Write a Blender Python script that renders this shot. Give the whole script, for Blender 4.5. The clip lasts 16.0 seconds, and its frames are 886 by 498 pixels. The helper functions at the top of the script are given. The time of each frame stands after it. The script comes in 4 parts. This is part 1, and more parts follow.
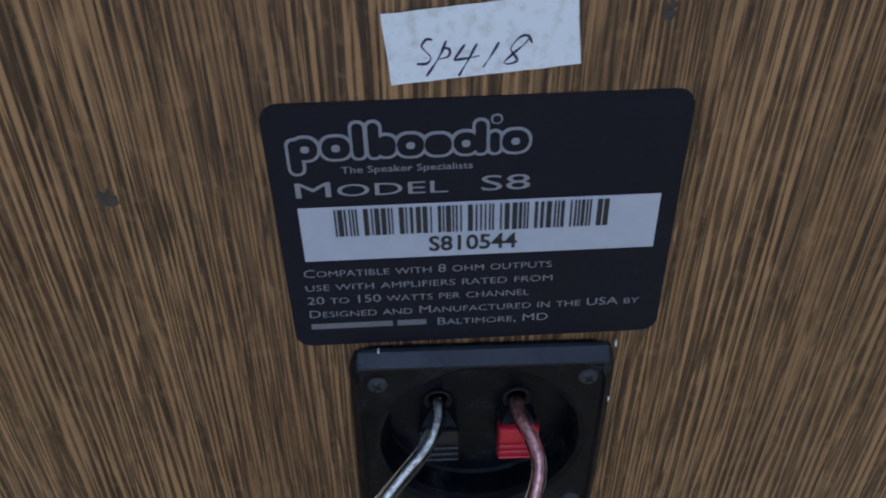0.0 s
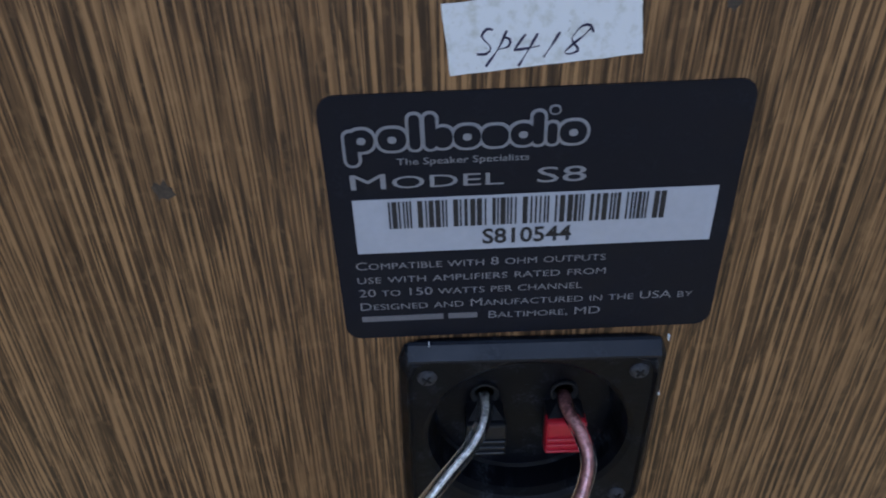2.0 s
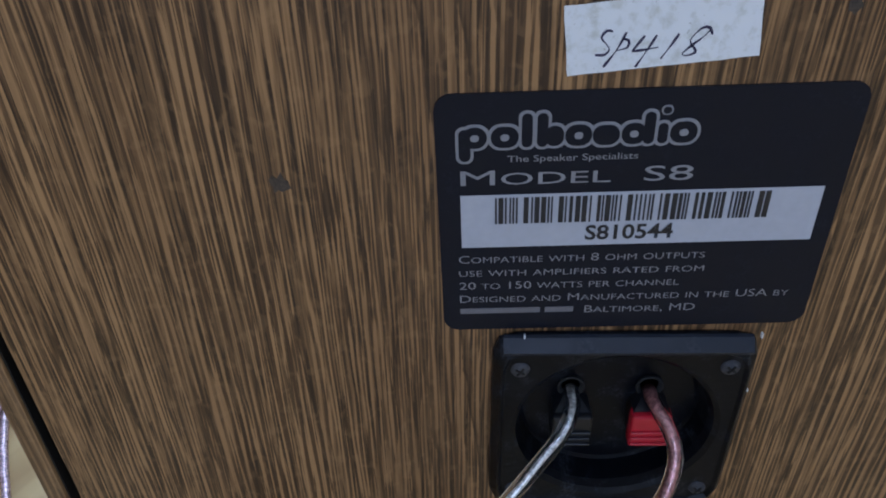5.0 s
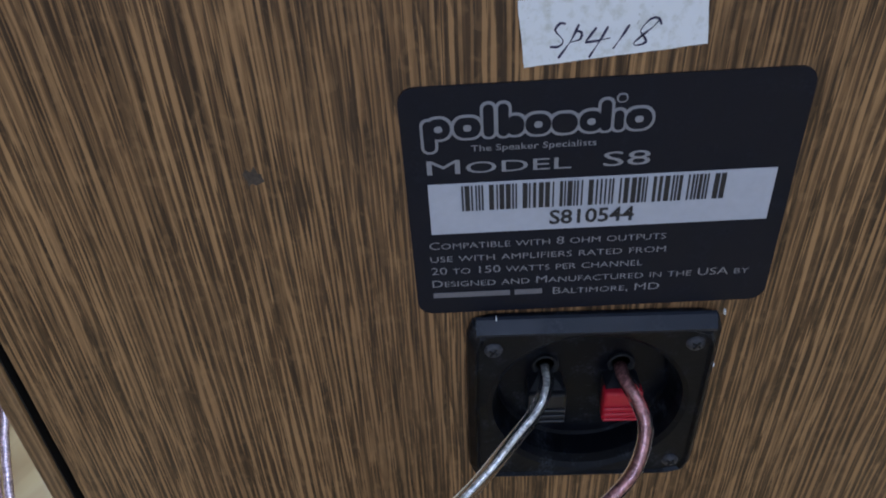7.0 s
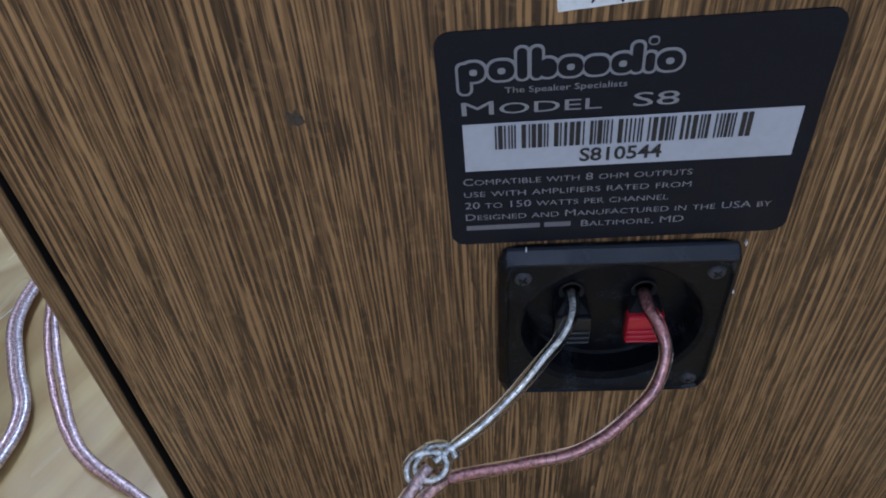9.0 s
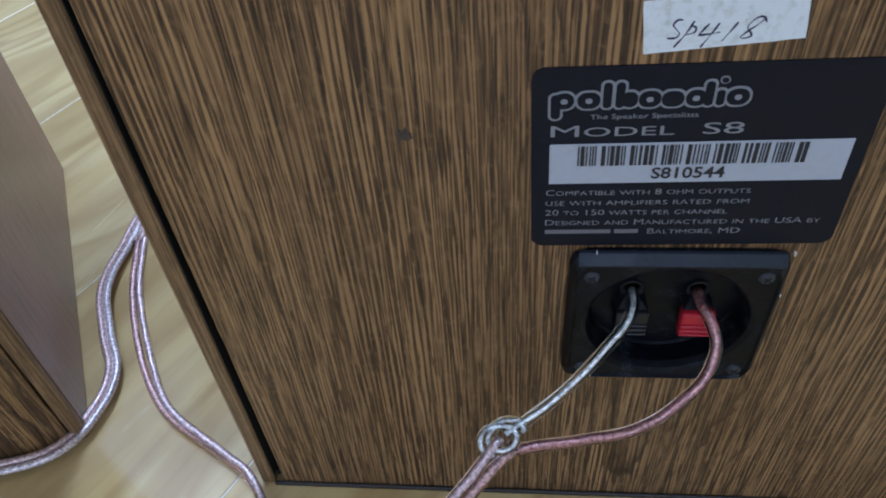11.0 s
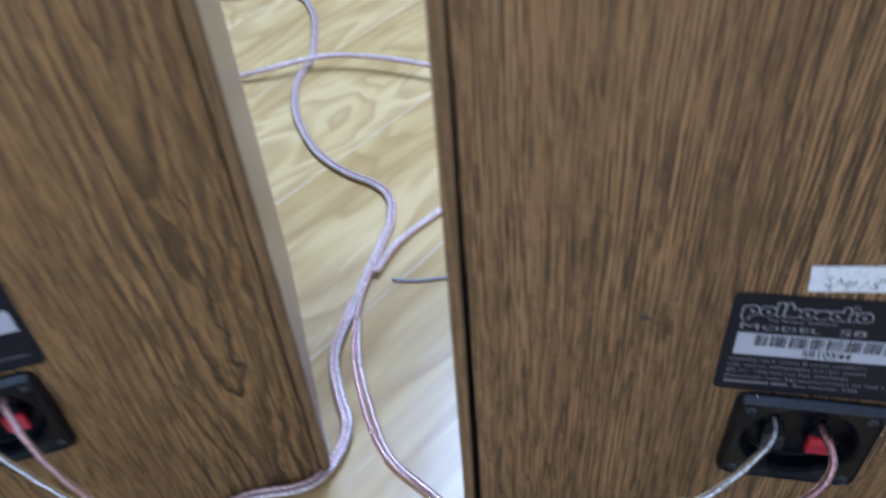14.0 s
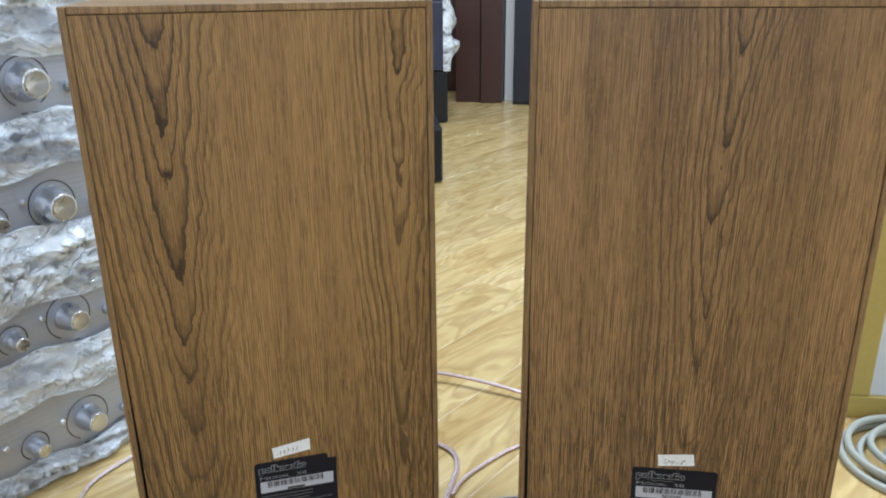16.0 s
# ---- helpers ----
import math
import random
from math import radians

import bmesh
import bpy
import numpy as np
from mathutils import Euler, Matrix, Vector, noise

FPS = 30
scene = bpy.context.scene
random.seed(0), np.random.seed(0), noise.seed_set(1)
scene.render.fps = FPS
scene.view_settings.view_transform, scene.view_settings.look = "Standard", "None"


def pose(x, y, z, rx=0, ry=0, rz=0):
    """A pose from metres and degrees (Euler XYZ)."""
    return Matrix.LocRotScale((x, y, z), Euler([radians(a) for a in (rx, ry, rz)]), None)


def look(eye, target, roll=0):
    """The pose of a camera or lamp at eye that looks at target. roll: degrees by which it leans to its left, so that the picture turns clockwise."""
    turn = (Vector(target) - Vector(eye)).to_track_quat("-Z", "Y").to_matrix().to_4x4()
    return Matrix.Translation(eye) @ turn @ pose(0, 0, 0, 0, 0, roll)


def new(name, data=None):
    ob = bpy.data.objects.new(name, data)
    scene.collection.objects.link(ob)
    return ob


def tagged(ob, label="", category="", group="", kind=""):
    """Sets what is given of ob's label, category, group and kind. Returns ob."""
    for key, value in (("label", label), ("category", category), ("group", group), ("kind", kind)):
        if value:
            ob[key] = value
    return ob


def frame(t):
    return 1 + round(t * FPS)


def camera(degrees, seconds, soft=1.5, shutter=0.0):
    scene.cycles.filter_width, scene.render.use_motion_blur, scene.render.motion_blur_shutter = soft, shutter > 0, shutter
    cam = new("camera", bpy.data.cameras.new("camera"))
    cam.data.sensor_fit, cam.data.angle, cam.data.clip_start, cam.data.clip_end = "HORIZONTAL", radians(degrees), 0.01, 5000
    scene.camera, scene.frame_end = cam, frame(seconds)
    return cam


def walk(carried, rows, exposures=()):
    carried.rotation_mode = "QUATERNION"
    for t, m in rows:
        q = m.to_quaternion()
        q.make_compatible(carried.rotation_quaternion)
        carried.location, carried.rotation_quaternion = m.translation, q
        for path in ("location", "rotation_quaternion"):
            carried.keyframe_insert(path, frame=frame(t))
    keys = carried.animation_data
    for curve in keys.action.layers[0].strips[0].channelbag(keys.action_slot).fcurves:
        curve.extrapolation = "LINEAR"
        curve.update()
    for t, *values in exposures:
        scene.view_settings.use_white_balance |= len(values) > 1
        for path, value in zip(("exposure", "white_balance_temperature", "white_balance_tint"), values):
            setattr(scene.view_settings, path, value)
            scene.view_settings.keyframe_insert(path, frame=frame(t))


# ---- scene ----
cam = camera(59.8, 16.0, soft=1.9, shutter=0.35)
PATH = [
    (0, (-0.0125, -0.1197, 0.2440), (0.0282, 0.7005, -0.3267), 0.12),
    (0.5, (-0.0076, -0.1198, 0.2452), (0.0407, 0.7034, -0.3206), -0.05),
    (1, (-0.0101, -0.1187, 0.2439), (0.0298, 0.7008, -0.3279), -0.24),
    (1.5, (-0.0118, -0.1194, 0.2452), (0.0263, 0.7004, -0.3261), -0.28),
    (2, (-0.0191, -0.1188, 0.2432), (-0.0020, 0.6979, -0.3336), -0.74),
    (2.5, (-0.0256, -0.1199, 0.2449), (-0.0204, 0.7027, -0.3237), -0.66),
    (3, (-0.0315, -0.1218, 0.2446), (-0.0373, 0.6994, -0.3261), -0.78),
    (3.5, (-0.0319, -0.1217, 0.2441), (-0.0406, 0.6964, -0.3308), -0.69),
    (5.8, (-0.0341, -0.1208, 0.2476), (-0.0559, 0.6863, -0.3423), -1.41),
    (6, (-0.0329, -0.1223, 0.2479), (-0.0476, 0.6935, -0.3303), -1.41),
    (6.5, (-0.0313, -0.1239, 0.2495), (-0.0451, 0.6874, -0.3350), -1.84),
    (7, (-0.0274, -0.1252, 0.2499), (-0.0474, 0.6714, -0.3544), -2.65),
    (7.5, (-0.0287, -0.1245, 0.2491), (-0.0561, 0.6507, -0.3820), -3.52),
    (8, (-0.0294, -0.1249, 0.2531), (-0.0669, 0.6185, -0.4147), -4.06),
    (10.5, (-0.0341, -0.1352, 0.2731), (-0.1053, 0.5652, -0.4371), -4.47),
    (11, (-0.0418, -0.1394, 0.2818), (-0.1284, 0.5486, -0.4387), -4.75),
    (11.5, (-0.0439, -0.1417, 0.2869), (-0.1418, 0.5354, -0.4425), -5.52),
    (12, (-0.0443, -0.1424, 0.2911), (-0.1346, 0.5217, -0.4511), -5.27),
    (12.5, (-0.0397, -0.1435, 0.2962), (-0.1194, 0.5130, -0.4540), -4.58),
    (13, (-0.0446, -0.1505, 0.3086), (-0.1348, 0.5136, -0.4336), -4.74),
    (13.5, (-0.0611, -0.1660, 0.3318), (-0.1820, 0.5240, -0.3819), -5.14),
    (13.6, (-0.0618, -0.1677, 0.3400), (-0.2004, 0.5148, -0.3776), -5.41),
    (13.9, (-0.0824, -0.1862, 0.3699), (-0.2439, 0.5165, -0.3230), -4.82),
    (14.2, (-0.1090, -0.2313, 0.4346), (-0.2907, 0.5075, -0.2144), -3.99),
    (14.5, (-0.1121, -0.3210, 0.5042), (-0.2995, 0.4713, -0.0764), -1.54),
    (15, (-0.1016, -0.4799, 0.5816), (-0.2505, 0.3933, 0.1176), 2.17),
    (15.5, (-0.1082, -0.5808, 0.6129), (-0.2581, 0.3329, 0.2353), 3.38),
    (16, (-0.1025, -0.6091, 0.6107), (-0.2649, 0.3188, 0.2750), -0.57),
]

walk(cam, [(t, look(eye, target, roll)) for t, eye, target, roll in PATH],
     [(0, 0.89, 4570, 15), (3.0, 0.91, 4660, 16), (8.0, 0.93, 4790, 17), (11.0, 1.02, 4760, 12), (12.5, 1.07, 4730, 11), (13.5, 1.11, 4720, 13), (14.2, 1.42, 4610, 17), (15.0, 1.71, 4500, 18), (15.5, 1.42, 4580, 19), (16.0, 1.34, 5740, 9)])

# ---------------------------------------------------------------- world and lamps
world = bpy.data.worlds.new("world")
scene.world = world
world.use_nodes = True
world.node_tree.nodes["Background"].inputs[0].default_value = (0.8, 0.9, 1.0, 1)
world.node_tree.nodes["Background"].inputs[1].default_value = 0.05


def area(name, xyz, size_x, size_y, power, colour):
    data = bpy.data.lights.new(name, "AREA")
    data.shape, data.size, data.size_y, data.energy, data.color = "RECTANGLE", size_x, size_y, power, colour
    ob = new(name, data)
    ob.matrix_world = pose(*xyz)
    return ob


COOL = (0.82, 0.91, 1.0)
area("ceiling_lamp_front", (-0.30, 1.35, 2.70), 0.5, 1.9, 28, COOL)
# unseen fill light added on the right to brighten the wrapped amplifiers
area("ceiling_lamp_side", (1.15, 0.45, 2.70), 0.5, 1.2, 24, COOL)
# unseen fill light added behind the camera to brighten the cabinet backs
back_fill = area("window_daylight", (0.0, 0.0, 0.0), 1.5, 1.1, 10, (0.93, 0.96, 1.0))
back_fill.matrix_world = pose(-0.1, -2.46, 1.45, 90, 0, 0)


# ---------------------------------------------------------------- material helpers
class Nodes:
    """A small wrapper round a material's node tree."""

    def __init__(self, name):
        self.mat = bpy.data.materials.new(name)
        self.mat.use_nodes = True
        self.tree = self.mat.node_tree
        self.bsdf = self.tree.nodes["Principled BSDF"]

    def add(self, kind, **settings):
        node = self.tree.nodes.new(kind)
        for key, value in settings.items():
            if key == "operation":
                node.operation = value
            elif key == "data_type":
                node.data_type = value
            elif key == "blend_type":
                node.blend_type = value
            elif key == "feature":
                node.feature = value
            elif key == "noise_dimensions":
                node.noise_dimensions = value
        return node

    def link(self, a, b):
        self.tree.links.new(a, b)

    def put(self, value, socket):
        if isinstance(value, (int, float, tuple)):
            socket.default_value = value
        else:
            self.link(value, socket)

    def coords(self, scale=(1, 1, 1), kind="Object", offset=(0, 0, 0), turn=(0, 0, 0)):
        tex = self.add("ShaderNodeTexCoord")
        mapping = self.add("ShaderNodeMapping")
        mapping.inputs["Scale"].default_value = scale
        mapping.inputs["Location"].default_value = offset
        mapping.inputs["Rotation"].default_value = turn
        self.link(tex.outputs[kind], mapping.inputs["Vector"])
        return mapping.outputs["Vector"]

    def noise(self, vector, scale=1.0, detail=3.0, rough=0.55, distortion=0.0):
        node = self.add("ShaderNodeTexNoise")
        self.link(vector, node.inputs["Vector"])
        node.inputs["Scale"].default_value = scale
        node.inputs["Detail"].default_value = detail
        node.inputs["Roughness"].default_value = rough
        node.inputs["Distortion"].default_value = distortion
        return node.outputs["Fac"]

    def math(self, operation, a, b=0.0, c=0.0):
        node = self.add("ShaderNodeMath", operation=operation)
        for value, socket in zip((a, b, c), node.inputs):
            self.put(value, socket)
        return node.outputs[0]

    def ramp(self, fac, *stops):
        node = self.add("ShaderNodeValToRGB")
        while len(node.color_ramp.elements) < len(stops):
            node.color_ramp.elements.new(0.5)
        for el, (place, colour) in zip(node.color_ramp.elements, stops):
            el.position = place
            el.color = (*colour, 1) if isinstance(colour, tuple) else (colour, colour, colour, 1)
        self.link(fac, node.inputs[0])
        return node.outputs[0]

    def mix(self, fac, a, b, blend="MIX"):
        node = self.add("ShaderNodeMix", data_type="RGBA", blend_type=blend)
        self.put(fac, node.inputs[0])
        self.put((*a, 1) if isinstance(a, tuple) else a, node.inputs[6])
        self.put((*b, 1) if isinstance(b, tuple) else b, node.inputs[7])
        return node.outputs[2]

    def bump(self, height, strength=0.2, distance=0.001):
        node = self.add("ShaderNodeBump")
        node.inputs["Strength"].default_value = strength
        node.inputs["Distance"].default_value = distance
        self.link(height, node.inputs["Height"])
        self.link(node.outputs[0], self.bsdf.inputs["Normal"])

    def set(self, **values):
        for key, value in values.items():
            socket = self.bsdf.inputs[key.replace("_", " ")]
            if isinstance(value, tuple) and len(value) == 3:
                value = (*value, 1)
            self.put(value, socket)
        return self.mat


def plain(name, colour, rough=0.5, metal=0.0, spread=0.12, scale=300.0, bump=0.05, coat=0.0, shine=0.5):
    """A nearly even surface with fine mottling and a light grain."""
    n = Nodes(name)
    v = n.coords()
    fine = n.noise(v, scale, 4)
    wide = n.noise(v, scale * 0.07, 3)
    both = n.math("ADD", n.math("MULTIPLY", fine, 0.5), n.math("MULTIPLY", wide, 0.5))
    low = tuple(c * (1 - spread) for c in colour)
    high = tuple(min(1.0, c * (1 + spread)) for c in colour)
    colour_out = n.ramp(both, (0.3, low), (0.7, high))
    r = n.ramp(wide, (0.3, max(0.0, rough - 0.06)), (0.7, min(1.0, rough + 0.06)))
    n.bump(fine, bump, 0.0004)
    return n.set(Base_Color=colour_out, Roughness=r, Metallic=metal, Coat_Weight=coat, Specular_IOR_Level=shine)


def oak(name, arches, seed, warm=(1, 1, 1), grain=0.8, arch_tone=0.6, calm=(0.20, 0.32, 0.5)):
    """Printed oak veneer: fine upright pores, growth lines that bend into arches round the given centres.

    An arch is (centre at mid height, lean, rounding, slope, pitch, reach to the left, reach to the right).
    calm: the pores thin out between the first two heights, down to the third value.
    """
    n = Nodes(name)
    tex = n.add("ShaderNodeTexCoord")
    split = n.add("ShaderNodeSeparateXYZ")
    n.link(tex.outputs["Object"], split.inputs[0])
    x, y, z = split.outputs
    flat = n.math("ADD", x, y)

    def vector(a, b):
        joined = n.add("ShaderNodeCombineXYZ")
        n.put(a, joined.inputs[0])
        n.put(b, joined.inputs[1])
        joined.inputs[2].default_value = seed
        return joined.outputs[0]

    base = vector(flat, z)

    def stretched(sx, sz):
        m = n.add("ShaderNodeMapping")
        m.inputs["Scale"].default_value = (sx, sz, 1)
        n.link(base, m.inputs["Vector"])
        return m.outputs["Vector"]

    def centred(value, size):
        return n.math("MULTIPLY", n.math("SUBTRACT", value, 0.5), size)

    wobble = n.noise(stretched(9, 4), 1.0, 2)
    ripple = n.noise(stretched(30, 16), 1.0, 2)
    ragged = n.noise(stretched(240, 110), 1.0, 3)
    lines = None
    for centre, lean, rounding, slope, pitch, left, right in arches:
        dx = n.math("SUBTRACT", n.math("SUBTRACT", flat, centre), n.math("MULTIPLY", n.math("SUBTRACT", z, 0.3), lean))
        dx = n.math("ADD", dx, n.math("ADD", centred(wobble, 0.030), centred(ripple, 0.010)))
        arch = n.math("SQRT", n.math("ADD", n.math("MULTIPLY", dx, dx), rounding * rounding))
        v = n.math("SUBTRACT", arch, n.math("MULTIPLY", z, slope))
        v = n.math("ADD", v, n.math("ADD", centred(ragged, pitch * 0.50), centred(ripple, pitch * 1.6)))
        # uneven spacing: the lines crowd and spread with the years
        v = n.math("ADD", v, centred(n.noise(vector(n.math("MULTIPLY", v, 0.42 / pitch), 0.0), 1.0, 2), pitch * 1.7))
        step = n.math("DIVIDE", v, pitch)
        saw = n.math("FRACT", step)
        tone = n.ramp(saw, (0.0, 0.0), (0.56, 0.0), (0.76, 0.55), (0.86, 1.0), (0.94, 1.0), (1.0, 0.0))
        year = n.add("ShaderNodeTexWhiteNoise", noise_dimensions="1D")
        n.link(n.math("FLOOR", step), year.inputs["W"])
        tone = n.math("MULTIPLY", tone, n.ramp(year.outputs["Value"], (0.0, 0.6), (0.6, 1.0)))
        span = left + right
        near = n.ramp(n.math("DIVIDE", n.math("ADD", dx, left), span), (0.0, 0.0), (0.22, 0.8), (left / span, 1.0), (0.84, 0.6), (1.0, 0.0))
        tone = n.math("MULTIPLY", tone, near)
        lines = tone if lines is None else n.math("MAXIMUM", lines, tone)
    bands = n.noise(stretched(24, 0.9), 1.0, 3, 0.6)
    pores = n.noise(stretched(980, 13), 1.0, 2, 0.55, 0.3)
    short = n.noise(stretched(1500, 40), 1.0, 2, 0.5, 0.2)
    specks = n.noise(stretched(420, 300), 1.0, 2, 0.5, 0.3)
    thin = n.ramp(z, (calm[0], 1.0), (calm[1], calm[2]))
    # fine stripes of uneven width, broken up along their length
    phase = n.math("ADD", n.math("DIVIDE", flat, 0.00185), n.math("MULTIPLY", wobble, 3.6))
    phase = n.math("ADD", phase, n.math("MULTIPLY", n.noise(stretched(130, 12), 1.0, 2), 1.9))
    phase = n.math("ADD", phase, centred(n.noise(stretched(430, 9), 1.0, 3, 0.6), 1.5))
    stripe = n.ramp(n.math("FRACT", phase), (0.0, 0.0), (0.36, 0.0), (0.48, 1.0), (0.86, 1.0), (0.96, 0.0))
    broken = n.ramp(n.noise(stretched(520, 42), 1.0, 3, 0.6), (0.36, 0.45), (0.48, 1.0))
    zone = n.ramp(n.noise(stretched(22, 1.5), 1.0, 2), (0.36, 0.78), (0.60, 1.0))
    finer = n.ramp(n.math("FRACT", n.math("MULTIPLY", phase, 1.63)), (0.0, 0.0), (0.38, 0.0), (0.50, 1.0), (0.84, 1.0), (0.96, 0.0))
    swap = n.ramp(n.noise(stretched(38, 5), 1.0, 2), (0.42, 0.0), (0.56, 1.0))
    stripe = n.math("ADD", n.math("MULTIPLY", stripe, swap), n.math("MULTIPLY", finer, n.math("SUBTRACT", 1.0, swap)))
    stripe = n.math("MULTIPLY", n.math("MULTIPLY", stripe, broken), n.math("MULTIPLY", zone, grain))
    stripe = n.math("MULTIPLY", stripe, thin)
    light, middle, dark, deep, ray = (tuple(a * b for a, b in zip(c, warm)) for c in (
        (0.345, 0.218, 0.098), (0.225, 0.137, 0.062), (0.023, 0.0125, 0.0055), (0.036, 0.0175, 0.0070), (0.44, 0.29, 0.14)))
    colour = n.ramp(bands, (0.36, middle), (0.64, light))
    colour = n.mix(stripe, colour, deep)
    colour = n.mix(n.math("MULTIPLY", n.math("MULTIPLY", n.ramp(pores, (0.53, 0.0), (0.59, 1.0)), thin), grain * 0.55), colour, dark)
    colour = n.mix(n.math("MULTIPLY", n.math("MULTIPLY", n.ramp(short, (0.55, 0.0), (0.60, 1.0)), thin), grain * 0.9), colour, dark)
    colour = n.mix(n.math("MULTIPLY", n.ramp(specks, (0.56, 0.0), (0.66, 1.0)), 0.12), colour, ray)
    colour = n.mix(n.math("MULTIPLY", lines, arch_tone), colour, dark)
    n.bump(n.math("SUBTRACT", 1.0, pores), 0.22, 0.0003)
    return n.set(Base_Color=colour, Roughness=n.ramp(bands, (0.3, 0.38), (0.7, 0.50)), Specular_IOR_Level=0.4)


OAK_RIGHT = oak("oak_veneer_right", [(0.010, 0.02, 0.006, 0.085, 0.0058, 0.066, 0.056)], 3.7, (1.11, 1.04, 0.94), 0.92, 0.88, (0.19, 0.36, 0.58))
OAK_LEFT = oak("oak_veneer_left", [(-0.080, 0.03, 0.012, 0.110, 0.0064, 0.120, 0.062), (0.106, 0.0, 0.010, 0.055, 0.0052, 0.052, 0.050)],
               11.2, (1.12, 1.05, 0.84), 0.82, 0.96, (0.17, 0.34, 0.54))
OAK_EDGE = oak("oak_edging", [(0.0, 0.0, 0.05, 0.02, 0.006, 0.3, 0.3)], 27.0, (1.08, 1.06, 1.02), 0.50, 0.35, (0.2, 0.3, 0.8))
BLACK_PLASTIC = plain("black_plastic", (0.009, 0.010, 0.013), 0.34, spread=0.4, scale=500, shine=0.35)
BLACK_MATT = plain("black_gap", (0.006, 0.006, 0.006), 0.8)
BLACK_CLOTH = plain("black_grille_cloth", (0.015, 0.014, 0.013), 0.95, scale=900, bump=0.4)
LABEL_INK = plain("label_silver_print", (0.24, 0.245, 0.27), 0.5, spread=0.15, scale=1500)
LABEL_WHITE = plain("label_white_field", (0.44, 0.46, 0.53), 0.5, spread=0.07, scale=600)
INK_BLACK = plain("printing_ink", (0.012, 0.012, 0.016), 0.5)
PEN_INK = plain("ballpoint_ink", (0.018, 0.015, 0.06), 0.45)
RED_PLASTIC = plain("red_plastic", (0.42, 0.010, 0.026), 0.35, scale=400)
GREY_METAL = plain("dull_screw_steel", (0.034, 0.035, 0.042), 0.65, metal=0.1, spread=0.6, scale=1400, bump=0.3)
WALL_PAINT = plain("wall_paint", (0.72, 0.70, 0.66), 0.85, spread=0.04, scale=60, bump=0.15)
CEILING_PAINT = plain("ceiling_paint", (0.80, 0.80, 0.78), 0.9, spread=0.03, scale=60)


def paper():
    n = Nodes("sticker_paper")
    v = n.coords()
    soil = n.noise(v, 420, 4, 0.6)
    spots = n.noise(v, 900, 2)
    colour = n.ramp(soil, (0.30, (0.62, 0.64, 0.62)), (0.50, (0.78, 0.81, 0.85)))
    colour = n.mix(n.ramp(spots, (0.70, 0.0), (0.80, 0.8)), colour, (0.22, 0.22, 0.18))
    n.bump(soil, 0.08, 0.0003)
    return n.set(Base_Color=colour, Roughness=0.55)


PAPER = paper()


def laminate():
    """Pale maple laminate, its grain along the board's own x axis."""
    n = Nodes("pale_laminate")
    info = n.add("ShaderNodeObjectInfo")
    tex = n.add("ShaderNodeTexCoord")
    shift = n.add("ShaderNodeVectorMath", operation="ADD")
    n.link(tex.outputs["Object"], shift.inputs[0])
    apart = n.add("ShaderNodeCombineXYZ")
    n.link(n.math("MULTIPLY", info.outputs["Random"], 37.0), apart.inputs[0])
    n.link(n.math("MULTIPLY", info.outputs["Random"], 11.0), apart.inputs[1])
    n.link(apart.outputs[0], shift.inputs[1])

    def stretched(sx, sy):
        m = n.add("ShaderNodeMapping")
        m.inputs["Scale"].default_value = (sx, sy, 1)
        n.link(shift.outputs[0], m.inputs["Vector"])
        return m.outputs["Vector"]

    wide = n.noise(stretched(3.0, 14), 1.0, 3, 0.55, 1.2)
    fine = n.noise(stretched(14, 160), 1.0, 3, 0.6, 0.6)
    knots = n.noise(stretched(5, 16), 1.0, 2)
    colour = n.ramp(wide, (0.30, (0.48, 0.33, 0.125)), (0.50, (0.61, 0.45, 0.195)), (0.70, (0.69, 0.53, 0.265)))
    colour = n.mix(n.math("MULTIPLY", n.ramp(fine, (0.48, 0.0), (0.66, 1.0)), 0.20), colour, (0.34, 0.22, 0.09))
    colour = n.mix(n.math("MULTIPLY", n.ramp(knots, (0.72, 0.0), (0.84, 1.0)), 0.5), colour, (0.24, 0.14, 0.055))
    figure = n.math("FRACT", n.math("MULTIPLY", n.noise(stretched(3.0, 11), 1.0, 2, 0.45, 1.4), 7.0))
    figure = n.ramp(figure, (0.0, 0.0), (0.30, 0.0), (0.82, 1.0), (1.0, 0.0))
    colour = n.mix(n.math("MULTIPLY", figure, 0.56), colour, (0.37, 0.23, 0.085))
    tint = n.ramp(info.outputs["Random"], (0.0, 0.88), (1.0, 1.0))
    colour = n.mix(1.0, colour, tint, "MULTIPLY")
    n.bump(fine, 0.06, 0.0005)
    return n.set(Base_Color=colour, Roughness=n.ramp(wide, (0.3, 0.20), (0.7, 0.28)), Specular_IOR_Level=0.7)


LAMINATE = laminate()

# ---------------------------------------------------------------- mesh helpers


def part(name, bm, material, parent=None, label="", smooth=False):
    """Links a bmesh as one mesh object, under a thing or a part."""
    me = bpy.data.meshes.new(name)
    bmesh.ops.recalc_face_normals(bm, faces=bm.faces)
    bm.to_mesh(me)
    bm.free()
    me.materials.append(material)
    if smooth:
        for p in me.polygons:
            p.use_smooth = True
    ob = new(name, me)
    ob.parent = parent
    if label:
        ob["label"] = label
    return ob


def empty(name, m, label, category, group="", kind=""):
    ob = new(name)
    ob.empty_display_size = 0.05
    ob.matrix_world = m
    return tagged(ob, label, category, group, kind)


